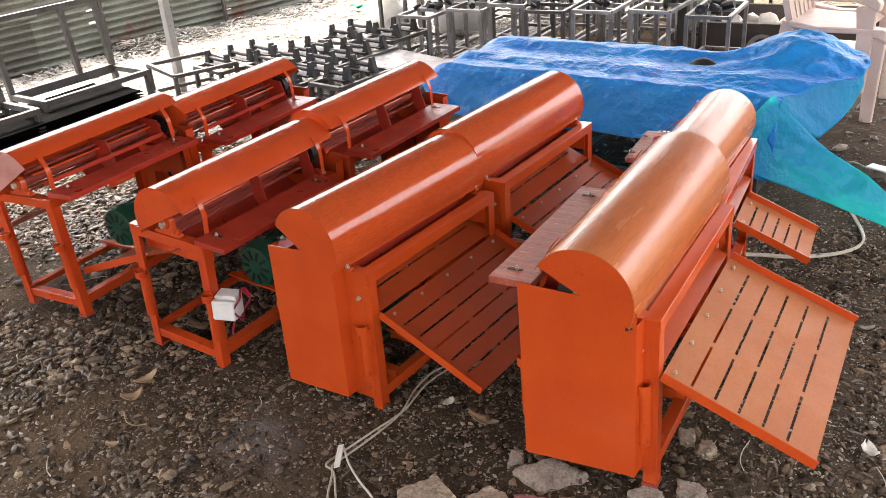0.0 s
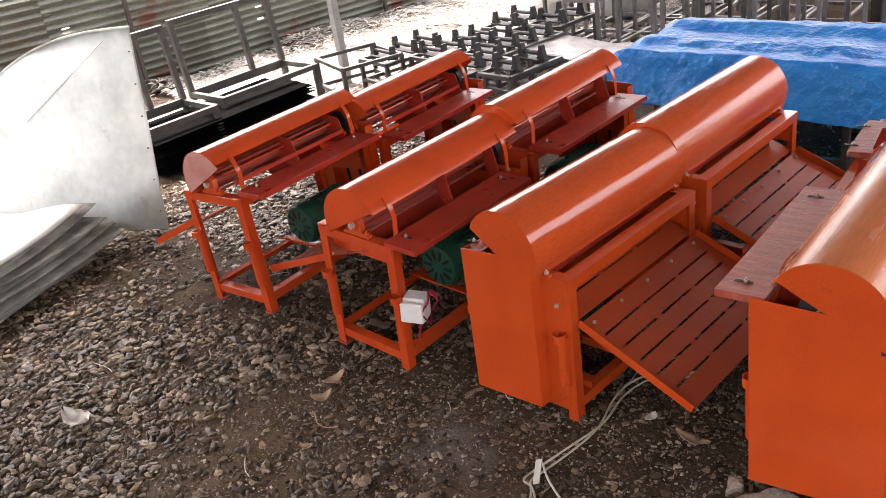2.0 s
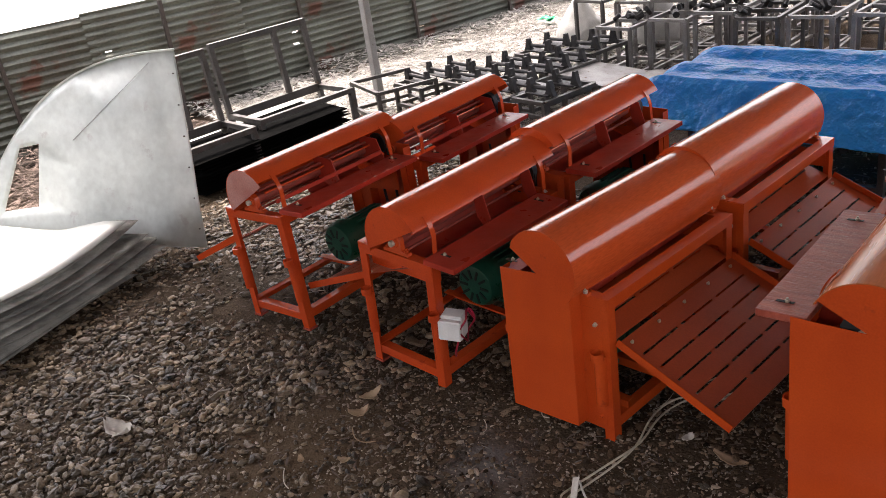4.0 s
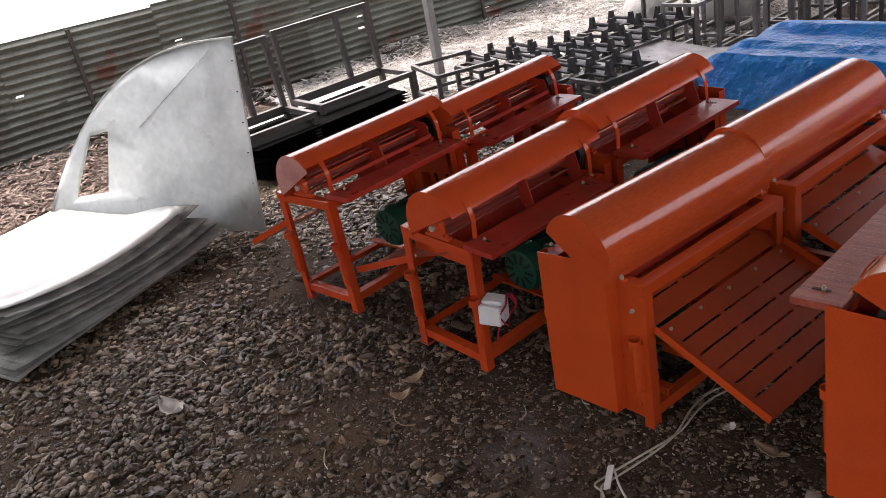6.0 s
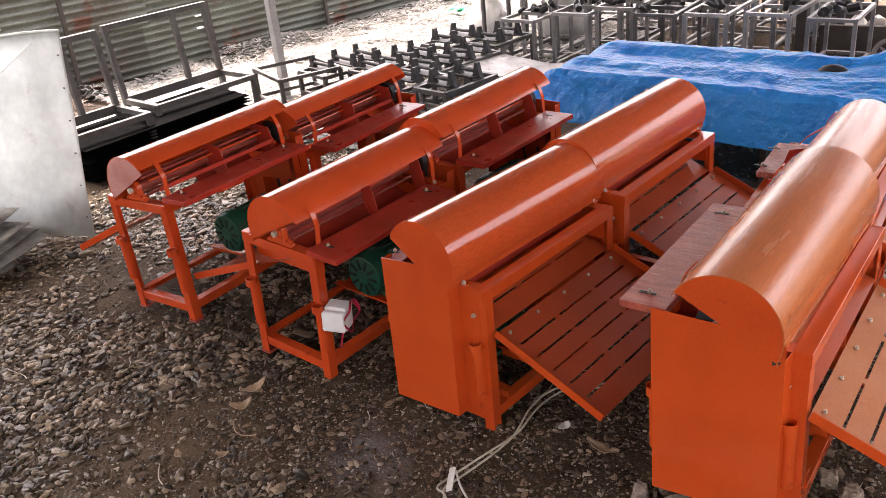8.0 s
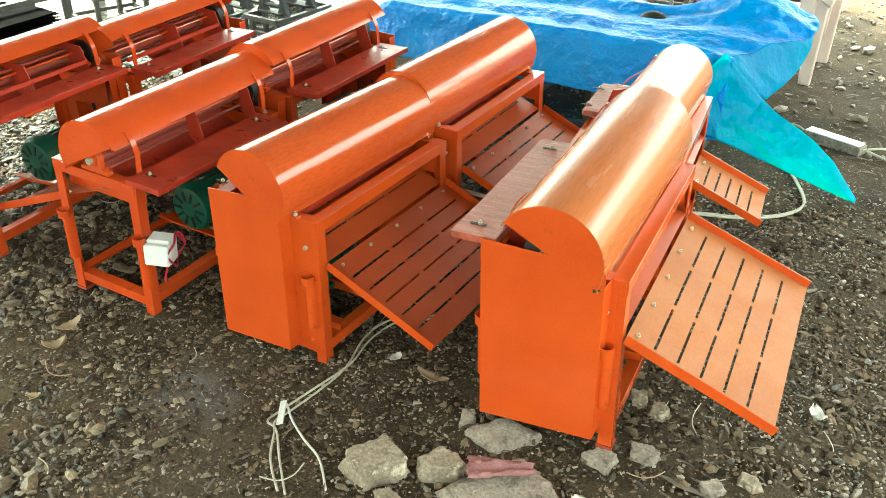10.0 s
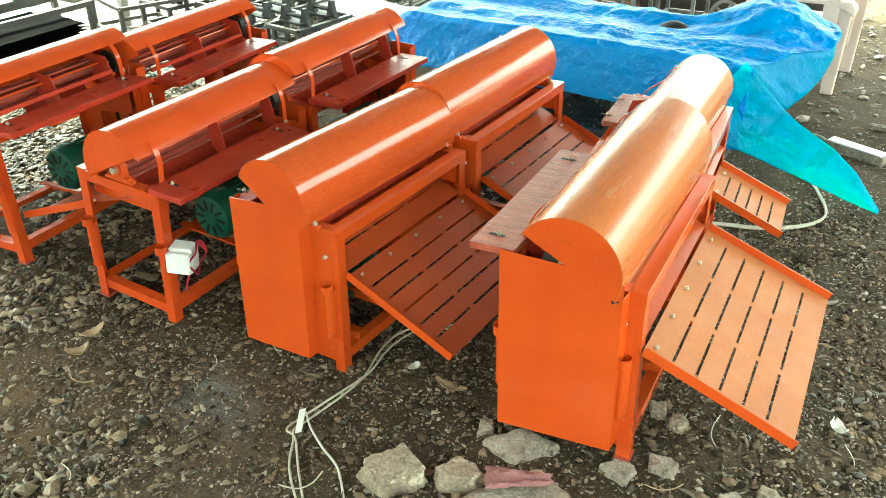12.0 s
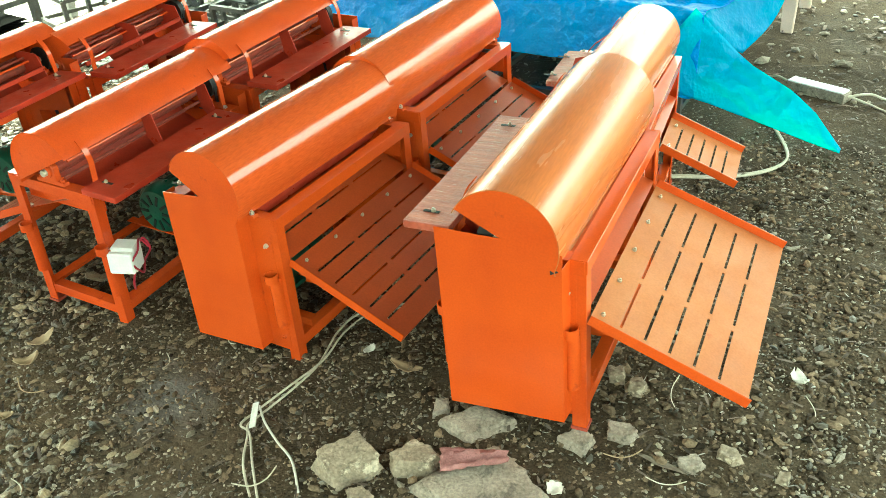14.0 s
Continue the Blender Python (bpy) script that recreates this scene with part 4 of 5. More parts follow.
stack = thing("sheet_stack", "fanned stack of thin metal sheets with a bright top sheet", "sheet stack", pose(0, 0, 0))
LAYERS = 22
srnd = random.Random(31)
across = Vector((-0.95, -0.31, 0))
for k in range(LAYERS):
    top = k == LAYERS - 1
    share = k / (LAYERS - 1)
    bow = 0.10 * share + 0.012 * srnd.uniform(-1, 1)
    slip, skew = (0, 0) if top else (srnd.uniform(-0.15, 0.15), srnd.uniform(-0.07, 0.13))
    p0 = Vector((-4.78 - 0.04 * share + skew, 2.08 + slip, 0))
    p1 = Vector((-4.27 - 0.15 * share + srnd.uniform(-0.10, 0.10) * (not top), 0.80 + slip * 0.5, 0))
    bm = bmesh.new()
    nu, nv = 20, 8
    low = 0.035 + 0.31 * share ** 1.15 + srnd.uniform(-0.014, 0.010) if not top else 0.352
    grid = []
    for i in range(nu + 1):
        u = i / nu
        row = []
        for j in range(nv + 1):
            v = j / nv
            p = p0.lerp(p1, u) + across * (1.55 * v)
            z = low - bow * 3.4 * u * (1 - u) * (1 - 0.9 * v) + 0.002 * math.sin(u * 9 + k * 1.7) * (1 - share) - 0.15 * share * smooth(0.0, 0.6, v)
            row.append(bm.verts.new((p.x, p.y, max(0.014 + 0.006 * k, z))))
        grid.append(row)
    for a, b in zip(grid, grid[1:]):
        for j in range(nv):
            bm.faces.new((a[j], b[j], b[j + 1], a[j + 1]))
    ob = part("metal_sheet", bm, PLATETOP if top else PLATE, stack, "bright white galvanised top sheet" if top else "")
    ob.modifiers.new("thickness", "SOLIDIFY").thickness = 0.0025
bm = bmesh.new()
box(bm, -0.05, -0.4, 0, 0.05, 0.4, 0.035)
batten = part("batten", bm, WOOD, stack, "rough timber batten")
batten.matrix_local = pose(-4.75, 0.95, 0, 0, 0, 60)


def bench_frame(x, y, yaw, l, label):
    ob = thing("bench_frame", label, "bench frame", pose(x, y, ground_height(x, y), 0, 0, yaw), "welded steel bench frames")
    t = 0.042
    pieces = [("back_post", (0, 0, 0), (-0.10, 0, 0.95)), ("back_post", (0, l, 0), (-0.10, l, 0.95)), ("back_post", (-0.04, l * 0.66, 0.36), (-0.10, l * 0.66, 0.95)),
              ("front_leg", (0.42, 0, 0), (0.42, 0, 0.34)), ("front_leg", (0.42, l, 0), (0.42, l, 0.34)),
              ("top_rail", (-0.10, -0.018, 0.95), (-0.10, l + 0.018, 0.95)), ("seat_rail", (-0.035, 0, 0.36), (-0.035, l, 0.36)), ("seat_rail", (0.42, -0.018, 0.36), (0.42, l + 0.018, 0.36)),
              ("side_rail", (-0.03, 0, 0.362), (0.42, 0, 0.362)), ("side_rail", (-0.03, l, 0.362), (0.42, l, 0.362))]
    for name, p, q in pieces:
        bm = bmesh.new()
        wide = 0.07 if name == "seat_rail" and p[0] < 0 else t
        bar(bm, p, q, t, wide)
        part(name, bm, STEEL, ob)
    return ob


bench_frame(-6.25, 3.76, 0, 0.95, "dark welded steel bench frame with backrest posts beside the fence")
bench_frame(-6.12, 2.75, 0, 0.85, "dark welded steel bench frame behind the galvanised panel")
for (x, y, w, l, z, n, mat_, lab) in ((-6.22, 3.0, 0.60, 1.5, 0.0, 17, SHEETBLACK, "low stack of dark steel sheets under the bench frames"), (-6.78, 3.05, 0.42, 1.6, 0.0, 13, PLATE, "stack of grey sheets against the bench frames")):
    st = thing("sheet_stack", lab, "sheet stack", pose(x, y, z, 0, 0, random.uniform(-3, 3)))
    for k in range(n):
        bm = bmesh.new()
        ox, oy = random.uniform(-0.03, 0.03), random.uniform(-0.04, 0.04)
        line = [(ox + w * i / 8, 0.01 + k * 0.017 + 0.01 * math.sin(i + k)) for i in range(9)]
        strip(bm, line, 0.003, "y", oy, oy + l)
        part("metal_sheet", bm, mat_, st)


# ---- low work stands with castings, unpainted frames, sack ----
def casting_set(ob, w, l, h, n):
    for k in range(n):
        y = l * (k + 0.5) / n
        bm = bmesh.new()
        for x in (0.06, w - 0.06):
            prism(bm, [(x - 0.05, h + 0.018), (x + 0.05, h + 0.018), (x + 0.03, h + 0.05), (x + 0.012, h + 0.13), (x - 0.012, h + 0.13), (x - 0.03, h + 0.05)], "y", y - 0.02, y + 0.02)
        rod(bm, (0.05, y, h + 0.07), (w - 0.05, y, h + 0.07), 0.016, 8)
        box(bm, 0.05, y - 0.05, h + 0.018, w - 0.05, y + 0.05, h + 0.03)
        part("casting", bm, CAST, ob, "dark cast shaft bracket")


def work_stand(x, y, yaw, w, l, h, label, n=0):
    ob = plain_frame(x, y, ground_height(x, y), yaw, w, l, h, label, name="work_stand", group="low steel work stands", mat=STEEL, t=0.032, mid=False)
    ob["category"] = "work stand"
    if n:
        casting_set(ob, w, l, h, n)
    return ob


work_stand(-6.05, 4.9, -18, 0.62, 0.55, 0.34, "empty low steel work stand near the roof post")
work_stand(-5.74, 5.15, -10, 0.42, 0.7, 0.28, "low steel stand with dark shaft castings", 3)
work_stand(-5.25, 5.3, -8, 0.42, 0.75, 0.30, "low steel stand with dark shaft castings", 4)
work_stand(-4.78, 5.45, -6, 0.40, 0.8, 0.32, "low steel stand with dark shaft castings", 4)
work_stand(-4.75, 6.3, -4, 0.36, 0.5, 0.36, "low steel stand with dark shaft castings", 2)
work_stand(-5.2, 6.2, -4, 0.36, 0.5, 0.33, "low steel stand with dark shaft castings", 2)
work_stand(-4.52, 4.78, -8, 0.34, 0.55, 0.37, "low steel stand with dark shaft castings", 3)
work_stand(-4.08, 4.86, -5, 0.32, 0.55, 0.38, "low steel stand with dark shaft castings", 2)
bm = bmesh.new()
strip(bm, [(0, 0.30), (0.25, 0.27), (0.6, 0.22), (0.9, 0.24)], 0.004, "y", 0, 0.55)
fl = thing("loose_sheet", "dull greenish grey sheet lying over steel parts", "metal sheet", pose(-4.35, 5.65, 0.02, 0, 0, 8))
part("sheet", bm, GREYSTEEL, fl)

rows = [(-5.12, 7.05, 0.66), (-4.72, 7.15, 0.62), (-4.3, 7.1, 0.64), (-4.95, 8.2, 0.7), (-4.15, 7.6, 0.62), (-3.72, 7.75, 0.58), (-3.3, 7.6, 0.6), (-2.88, 7.75, 0.6), (-4.8, 8.5, 0.7), (-4.2, 8.55, 0.68), (-3.6, 8.5, 0.7), (-3.0, 8.55, 0.68), (-2.45, 8.3, 0.66), (-4.52, 6.55, 0.52), (-4.1, 6.75, 0.55), (-3.75, 6.9, 0.58), (-3.35, 6.85, 0.55), (-2.95, 6.95, 0.56), (-2.5, 7.1, 0.55), (-2.05, 7.2, 0.5)] + [(-4.65 + 0.31 * q, 8.9 + 0.12 * math.sin(q * 2.3), 0.68 + 0.05 * math.cos(q * 1.7)) for q in range(9)]
for k, (x, y, h) in enumerate(rows):
    ob = plain_frame(x, y, ground_height(x, y), random.uniform(-7, 7), 0.34, 0.62, h, "tall unpainted grey steel machine frame standing in a crowd", t=0.030, mat=GREYSTEEL if k % 4 else STEEL)
    if k > 2:
        for q in range(7):
            bm = bmesh.new()
            c = Vector((random.uniform(0.05, 0.3), random.uniform(0.05, 0.55), h + 0.03))
            rod(bm, c, c + Vector((random.uniform(-0.1, 0.1), random.uniform(-0.1, 0.1), random.uniform(0.01, 0.07))), random.uniform(0.015, 0.04), 8)
            part("fitting", bm, CAST, ob)

sack = thing("sack", "bulging white woven plastic sack tied at the neck", "sack", pose(-5.42, 7.50, 0.0))
bm = bmesh.new()
bmesh.ops.create_icosphere(bm, subdivisions=4, radius=1)
for v in bm.verts:
    d = v.co.copy()
    v.co = Vector((d.x * 0.27, d.y * 0.22, (d.z + 0.85) * 0.24 + (0.16 * max(0, d.z) ** 8)))
    v.co += d * 0.02 * noise.noise(d * 5) + d * 0.012 * abs(noise.noise(d * 11))
    v.co.z = max(0.0, v.co.z)
part("bag", bm, SACK, sack, smooth=80)
sk = thing("sack", "slumped white woven plastic sack behind the frames", "sack", pose(-4.80, 7.95, 0.0, 0, 0, 40))
for o in sack.children:
    c = o.copy()
    scene.collection.objects.link(c)
    c.parent = sk

# ---- plastic chair, timber, wheel at the back ----
def plastic_chair(label, m):
    ch = thing("plastic_chair", label, "chair", m, "stacked plastic chairs")
    bm = bmesh.new()
    strip(bm, [(-0.24, 0.43), (-0.1, 0.415), (0.1, 0.415), (0.22, 0.43), (0.27, 0.40)], 0.012, "x", -0.24, 0.24, pose(0, 0, 0, 0, 0, 180))
    part("seat", bm, PLASTIC, ch, bevel=0.003)
    for sx in (-1, 1):
        bm = bmesh.new()
        prism(bm, [(-0.33, 0.0), (-0.25, 0.0), (-0.235, 0.40), (-0.21, 0.57), (-0.30, 0.60), (-0.345, 0.57), (-0.34, 0.40)], "x", sx * 0.29 - 0.018, sx * 0.29 + 0.018)
        part("front_leg", bm, PLASTIC, ch, bevel=0.008)
        bm = bmesh.new()
        prism(bm, [(0.26, 0.0), (0.33, 0.0), (0.27, 0.45), (0.19, 0.45)], "x", sx * 0.27 - 0.016, sx * 0.27 + 0.016)
        part("back_leg", bm, PLASTIC, ch, bevel=0.006)
        bm = bmesh.new()
        prism(bm, [(-0.36, 0.55), (-0.37, 0.60), (-0.33, 0.645), (-0.2, 0.65), (0.1, 0.64), (0.28, 0.67), (0.28, 0.63), (0.1, 0.60), (-0.2, 0.61), (-0.3, 0.585)], "x", sx * 0.29 - 0.042, sx * 0.29 + 0.042)
        part("arm", bm, PLASTIC, ch, bevel=0.008)
    for k in range(5):
        bm = bmesh.new()
        x = -0.19 + k * 0.095
        strip(bm, [(0.24, 0.44), (0.28, 0.62), (0.33, 0.80)], 0.008, "x", x - 0.03, x + 0.03)
        part("back_slat", bm, PLASTIC, ch)
    bm = bmesh.new()
    strip(bm, [(0.32, 0.78), (0.345, 0.84), (0.355, 0.88)], 0.012, "x", -0.25, 0.25)
    part("back_rail", bm, PLASTIC, ch)
    for sx in (-1, 1):
        bm = bmesh.new()
        bar(bm, (sx * 0.26, 0.22, 0.43), (sx * 0.27, 0.34, 0.86), 0.05, 0.03)
        part("back_post", bm, PLASTIC, ch)


plastic_chair("chalky white moulded plastic armchair at the end of the tarpaulin", pose(-0.80, 6.88, ground_height(-0.8, 6.9), 0, 0, 88))
plastic_chair("chalky white plastic armchair stacked on another one", pose(-0.865, 6.87, ground_height(-0.8, 6.9) + 0.21, 0, 0, 86))

trough = thing("timber_trough", "long weathered timber trough with papers lying on it", "timber trough", pose(-2.25, 8.1, 0, 0, 0, 8))
for name, b in (("plank", (0, 0, 0.02, 1.6, 0.05, 0.26)), ("plank", (0, 0.55, 0.02, 1.6, 0.60, 0.32)), ("plank", (0.0, 0.05, 0.02, 0.05, 0.55, 0.22)), ("plank", (0, 0.05, 0.02, 1.6, 0.55, 0.06))):
    bm = bmesh.new()
    box(bm, *b)
    part(name, bm, DARKWOOD, trough, bevel=0.004)
for k in range(6):
    pp = thing("paper_bundle", "crumpled grey-white paper bundle lying in the timber trough", "paper", pose(-2.05 + 0.17 * k, 8.42 + 0.05 * (k % 2), 0.09, 0, 0, 30 * k), "paper bundles")
    bm = bmesh.new()
    bmesh.ops.create_icosphere(bm, subdivisions=2, radius=0.13)
    for v in bm.verts:
        v.co *= 1 + 0.4 * noise.noise(v.co * 17 + Vector((k, 0, 0)))
        v.co.z = max(0, v.co.z * 1.6)
    part("paper", bm, PAPER, pp)
wheel = thing("cart_wheel", "small grey spoked cart wheel lying by the timber trough", "wheel", pose(-1.62, 7.9, 0.10, 70, 0, 0))
bm = bmesh.new()
ring = [(0.13 * math.cos(i * math.tau / 24), 0.13 * math.sin(i * math.tau / 24)) for i in range(25)]
strip(bm, ring, 0.028, "z", -0.025, 0.025)
part("rim", bm, GREYSTEEL, wheel)
for k in range(5):
    bm = bmesh.new()
    a = k * math.tau / 5
    bar(bm, (0.02 * math.cos(a), 0.02 * math.sin(a), 0), (0.125 * math.cos(a), 0.125 * math.sin(a), 0), 0.02, 0.012)
    part("spoke", bm, GREYSTEEL, wheel)
bm = bmesh.new()
rod(bm, (0, 0, -0.035), (0, 0, 0.035), 0.03, 14)
part("hub", bm, GREYSTEEL, wheel)
for x, y, h, w in ((-2.38, 8.05, 3.62, 0.09), (-2.75, 9.4, 3.62, 0.08)):
    tp = thing("timber_post", "dark rough timber post standing behind the frames", "post", pose(x, y, 0), "timber posts")
    bm = bmesh.new()
    box(bm, -w / 2, -w / 2, -0.02, w / 2, w / 2, h)
    part("post", bm, DARKWOOD, tp, bevel=0.006)
dr = thing("plastic_drum", "pale plastic drum standing behind the steel frames", "drum", pose(-2.6, 9.0, 0))
bm = bmesh.new()
prof = [(0.001, 0), (0.25, 0), (0.27, 0.03), (0.27, 0.30), (0.285, 0.32), (0.27, 0.34), (0.27, 0.62), (0.285, 0.64), (0.27, 0.66), (0.26, 0.86), (0.22, 0.90), (0.001, 0.90)]
rings = [[bm.verts.new((q * math.cos(i * math.tau / 28), q * math.sin(i * math.tau / 28), z)) for i in range(28)] for q, z in prof]
for a, b in zip(rings, rings[1:]):
    for i in range(28):
        bm.faces.new((a[i], a[(i + 1) % 28], b[(i + 1) % 28], b[i]))
bmesh.ops.recalc_face_normals(bm, faces=bm.faces)
part("shell", bm, SACK, dr)

# closing wall far behind
bm = bmesh.new()
box(bm, -12, 14.0, 0, 8, 14.2, 1.6)
far = part("wall_north", bm, WALL)
tagged(far, "low pale block wall far behind the yard", "wall", kind="structure")

# Added unseen wall: narrows the strip of sky mirrored on the covers.
bm = bmesh.new()
box(bm, 5.0, -3.0, 0, 5.2, 14.0, 2.2)
east = part("wall_east", bm, WALL)
tagged(east, "added unseen pale wall that trims the sky on the open side", "wall", kind="structure")

# Added unseen wall behind the camera: holds back fill light from the front.
bm = bmesh.new()
box(bm, -6.4, -3.2, 0, 0.8, -3.0, 3.0)
south = part("wall_south", bm, WALL)
tagged(south, "added unseen wall behind the camera that cuts front fill light", "wall", kind="structure")

# extension block with cables by the tarpaulin
ex = thing("extension_block", "long wooden socket block with whitish top lying on the earth", "extension block", pose(-0.33, 5.60, ground_height(-0.2, 5.6) + 0.035, 0, 0, -20))
bm = bmesh.new()
box(bm, 0, -0.045, -0.035, 0.36, 0.045, 0.02)
part("body", bm, CONCRETE, ex, bevel=0.004)
bm = bmesh.new()
box(bm, 0.01, -0.04, 0.02, 0.35, 0.04, 0.03)
part("top", bm, SWITCH, ex, bevel=0.006)
bm = bmesh.new()
hose(bm, [(0.0, 0, 0), (-0.08, 0.02, 0.01), (-0.16, 0.05, -0.02), (-0.24, 0.02, -0.03)], 0.007)
part("cable", bm, CABLE, ex)
bm = bmesh.new()
hose(bm, [(0.36, 0.0, 0), (0.45, 0.06, 0.02), (0.52, 0.14, -0.02), (0.7, 0.2, -0.03)], 0.007)
part("cable", bm, CABLE, ex)
bm = bmesh.new()
hose(bm, [(0.36, 0.01, 0), (0.47, 0.02, -0.02), (0.62, 0.0, -0.03), (0.8, 0.08, -0.03)], 0.007)
part("cable", bm, CABLE, ex)


# ---- stones, cable, litter ----
def rock(name, label, x, y, size, mat, seed, flat=1.0, yaw=0, sink=0.25, category="stone", group="loose stones round the machine", zoff=0.0):
    bm = bmesh.new()
    rnd = random.Random(seed)
    n = rnd.choice((4, 4, 5))
    ring = [(rnd.uniform(0.8, 1.05) * math.cos(a), rnd.uniform(0.8, 1.05) * math.sin(a)) for a in (i * math.tau / n + rnd.uniform(-0.22, 0.22) for i in range(n))]
    prism(bm, ring, "z", -0.5, 0.5 * flat)
    for v in bm.verts:
        if v.co.z > 0:
            v.co.x, v.co.y = v.co.x * rnd.uniform(0.7, 0.95), v.co.y * rnd.uniform(0.7, 0.95)
            v.co.z += rnd.uniform(-0.22, 0.1) * flat
    bmesh.ops.bevel(bm, geom=bm.edges[:], offset=0.045, segments=1, affect="EDGES")
    bmesh.ops.triangulate(bm, faces=bm.faces[:])
    for _ in range(3):
        bmesh.ops.subdivide_edges(bm, edges=[e for e in bm.edges if e.calc_length() > 0.12], cuts=1)
        bmesh.ops.triangulate(bm, faces=bm.faces[:])
    for v in bm.verts:
        v.co += v.co.normalized() * (0.12 * noise.noise(v.co * 1.9 + Vector((seed, 0, 0))) - 0.09 * abs(noise.noise(v.co * 2.7 + Vector((3, seed, 0)))) + 0.06 * noise.noise(v.co * 5 + Vector((0, seed, 0))) + 0.025 * noise.noise(v.co * 13 + Vector((0, seed, 3))))
    bmesh.ops.recalc_face_normals(bm, faces=bm.faces)
    bmesh.ops.transform(bm, matrix=Matrix.Diagonal((size[0] / 1.8, size[1] / 1.8, size[2], 1)), verts=bm.verts)
    low = min(v.co.z for v in bm.verts)
    ob = part(name, bm, mat, smooth=24)
    ob.matrix_world = pose(x, y, ground_height(x, y) - low * (1 - sink) + low * 0.0 + zoff, 0, 0, yaw)
    return tagged(ob, label, category, group)


rock("stone", "large blocky pale brown stone on the earth", -0.940, 1.912, (0.26, 0.20, 0.085), ROCK, 3, 1.1, 15, 0.35)
rock("stone", "blocky pale brown stone next to a larger one", -0.750, 2.002, (0.18, 0.15, 0.06), ROCK, 5, 1.0, 40, 0.3)
rock("stone", "broad flat concrete slab fragment half buried in the earth", -0.530, 1.972, (0.44, 0.34, 0.05), CONCRETE, 8, 0.8, 20, 0.3)
rock("stone", "flat grey concrete slab under the machine foot", -0.655, 2.217, (0.25, 0.19, 0.045), CONCRETE, 11, 0.8, 18, 0.3)
rock("stone", "pale rough stone under the machine foot", -0.350, 2.282, (0.13, 0.11, 0.045), CONCRETE, 14, 0.8, 30, 0.3)
rock("stone", "whitish rough stone beside the machine foot", -0.235, 2.372, (0.12, 0.08, 0.04), CONCRETE, 17, 1.0, 10, 0.3)
rock("stone", "small greenish stone behind the machine foot", -0.341, 2.617, (0.08, 0.075, 0.05), ROCK, 21, 1.0, 60, 0.3)
rock("stone", "small pale pinkish stone behind the machine foot", -0.260, 2.587, (0.075, 0.06, 0.05), ROCK, 29, 1.0, 20, 0.3)
rock("stone", "small round stone near the stones", -0.835, 1.817, (0.09, 0.07, 0.04), ROCK, 25, 1.0, 10, 0.3)
rock("stone", "small whitish stone on the bare earth", -0.010, 2.327, (0.095, 0.06, 0.035), CONCRETE, 33, 1.0, 25, 0.35)
rock("stone", "small pale brown stone on the bare earth", 0.080, 2.407, (0.085, 0.07, 0.035), ROCK, 37, 1.0, -15, 0.35)
rock("stone", "small brown cobble on the bare earth", 0.235, 2.387, (0.05, 0.045, 0.03), ROCK, 41, 1.0, 50, 0.3)
rock("stone", "pale broken stone beside the slab", -0.795, 2.237, (0.09, 0.08, 0.04), CONCRETE, 45, 1.0, 75, 0.3)

cloth = thing("cloth_scrap", "crumpled faded pink cloth scrap on a flat stone", "cloth", pose(-0.58, 2.052, ground_height(-0.58, 2.052) + 0.052, 0, 0, 28))
bm = bmesh.new()
g = [[bm.verts.new((-0.10 + 0.2 * i / 16 + 0.012 * noise.noise((i, j, 0.5)), (-0.05 + 0.1 * j / 10) * (1 - 0.5 * (i / 16)), 0.022 * abs(noise.noise((i * 0.35, j * 0.5, 2))) + 0.012 * math.sin(j * 1.2) * (i / 16))) for j in range(11)] for i in range(17)]
for a, b in zip(g, g[1:]):
    for j in range(10):
        bm.faces.new((a[j], b[j], b[j + 1], a[j + 1]))
c = part("cloth", bm, CLOTH, cloth, smooth=80)
c.modifiers.new("thickness", "SOLIDIFY").thickness = 0.002

cable = thing("power_cable", "doubled dirty white power cable lying across the earth", "cable", pose(0, 0, 0))
line = [(-1.158, 1.695), (-1.27, 1.793), (-1.359, 1.915), (-1.387, 1.954), (-1.384, 2.027), (-1.354, 2.171), (-1.356, 2.316), (-1.396, 2.473), (-1.41, 2.594), (-1.365, 2.664), (-1.283, 2.692), (-1.163, 2.728)]
for k in range(2):
    bm = bmesh.new()
    hose(bm, [(x + 0.03 * k * math.cos(i * 0.8), y + 0.02 * k * math.sin(i * 1.3), ground_height(x, y) + 0.014 + 0.008 * (i % 2)) for i, (x, y) in enumerate(line)], 0.004)
    part("strand", bm, CABLE, cable)
bm = bmesh.new()
hose(bm, [(x, y, ground_height(x, y) + z) for x, y, z in ((-1.387, 2.020, 0.050), (-1.329, 1.973, 0.035), (-1.233, 1.918, 0.020), (-1.125, 1.861, 0.015), (-1.022, 1.760, 0.012))], 0.004)
box(bm, -0.05, -0.012, 0.0, 0.05, 0.012, 0.004, pose(-1.377, 1.980, ground_height(-1.387, 2.020) + 0.045, 20, 10, -60))
part("tape", bm, TAG, cable, "whitish tape tag round the cable")
cable2 = thing("power_cable", "white power cable running under the tarpaulin corner", "cable", pose(0, 0, 0))
bm = bmesh.new()
for k in range(2):
    hose(bm, [(x, y + 0.02 * k, ground_height(x, y) + 0.015) for x, y in ((-0.9, 4.1), (-0.6, 4.25), (-0.40, 4.32), (-0.22, 4.46), (-0.16, 4.65), (-0.25, 4.9), (-0.4, 5.2))], 0.006)
part("strand", bm, CABLE, cable2)


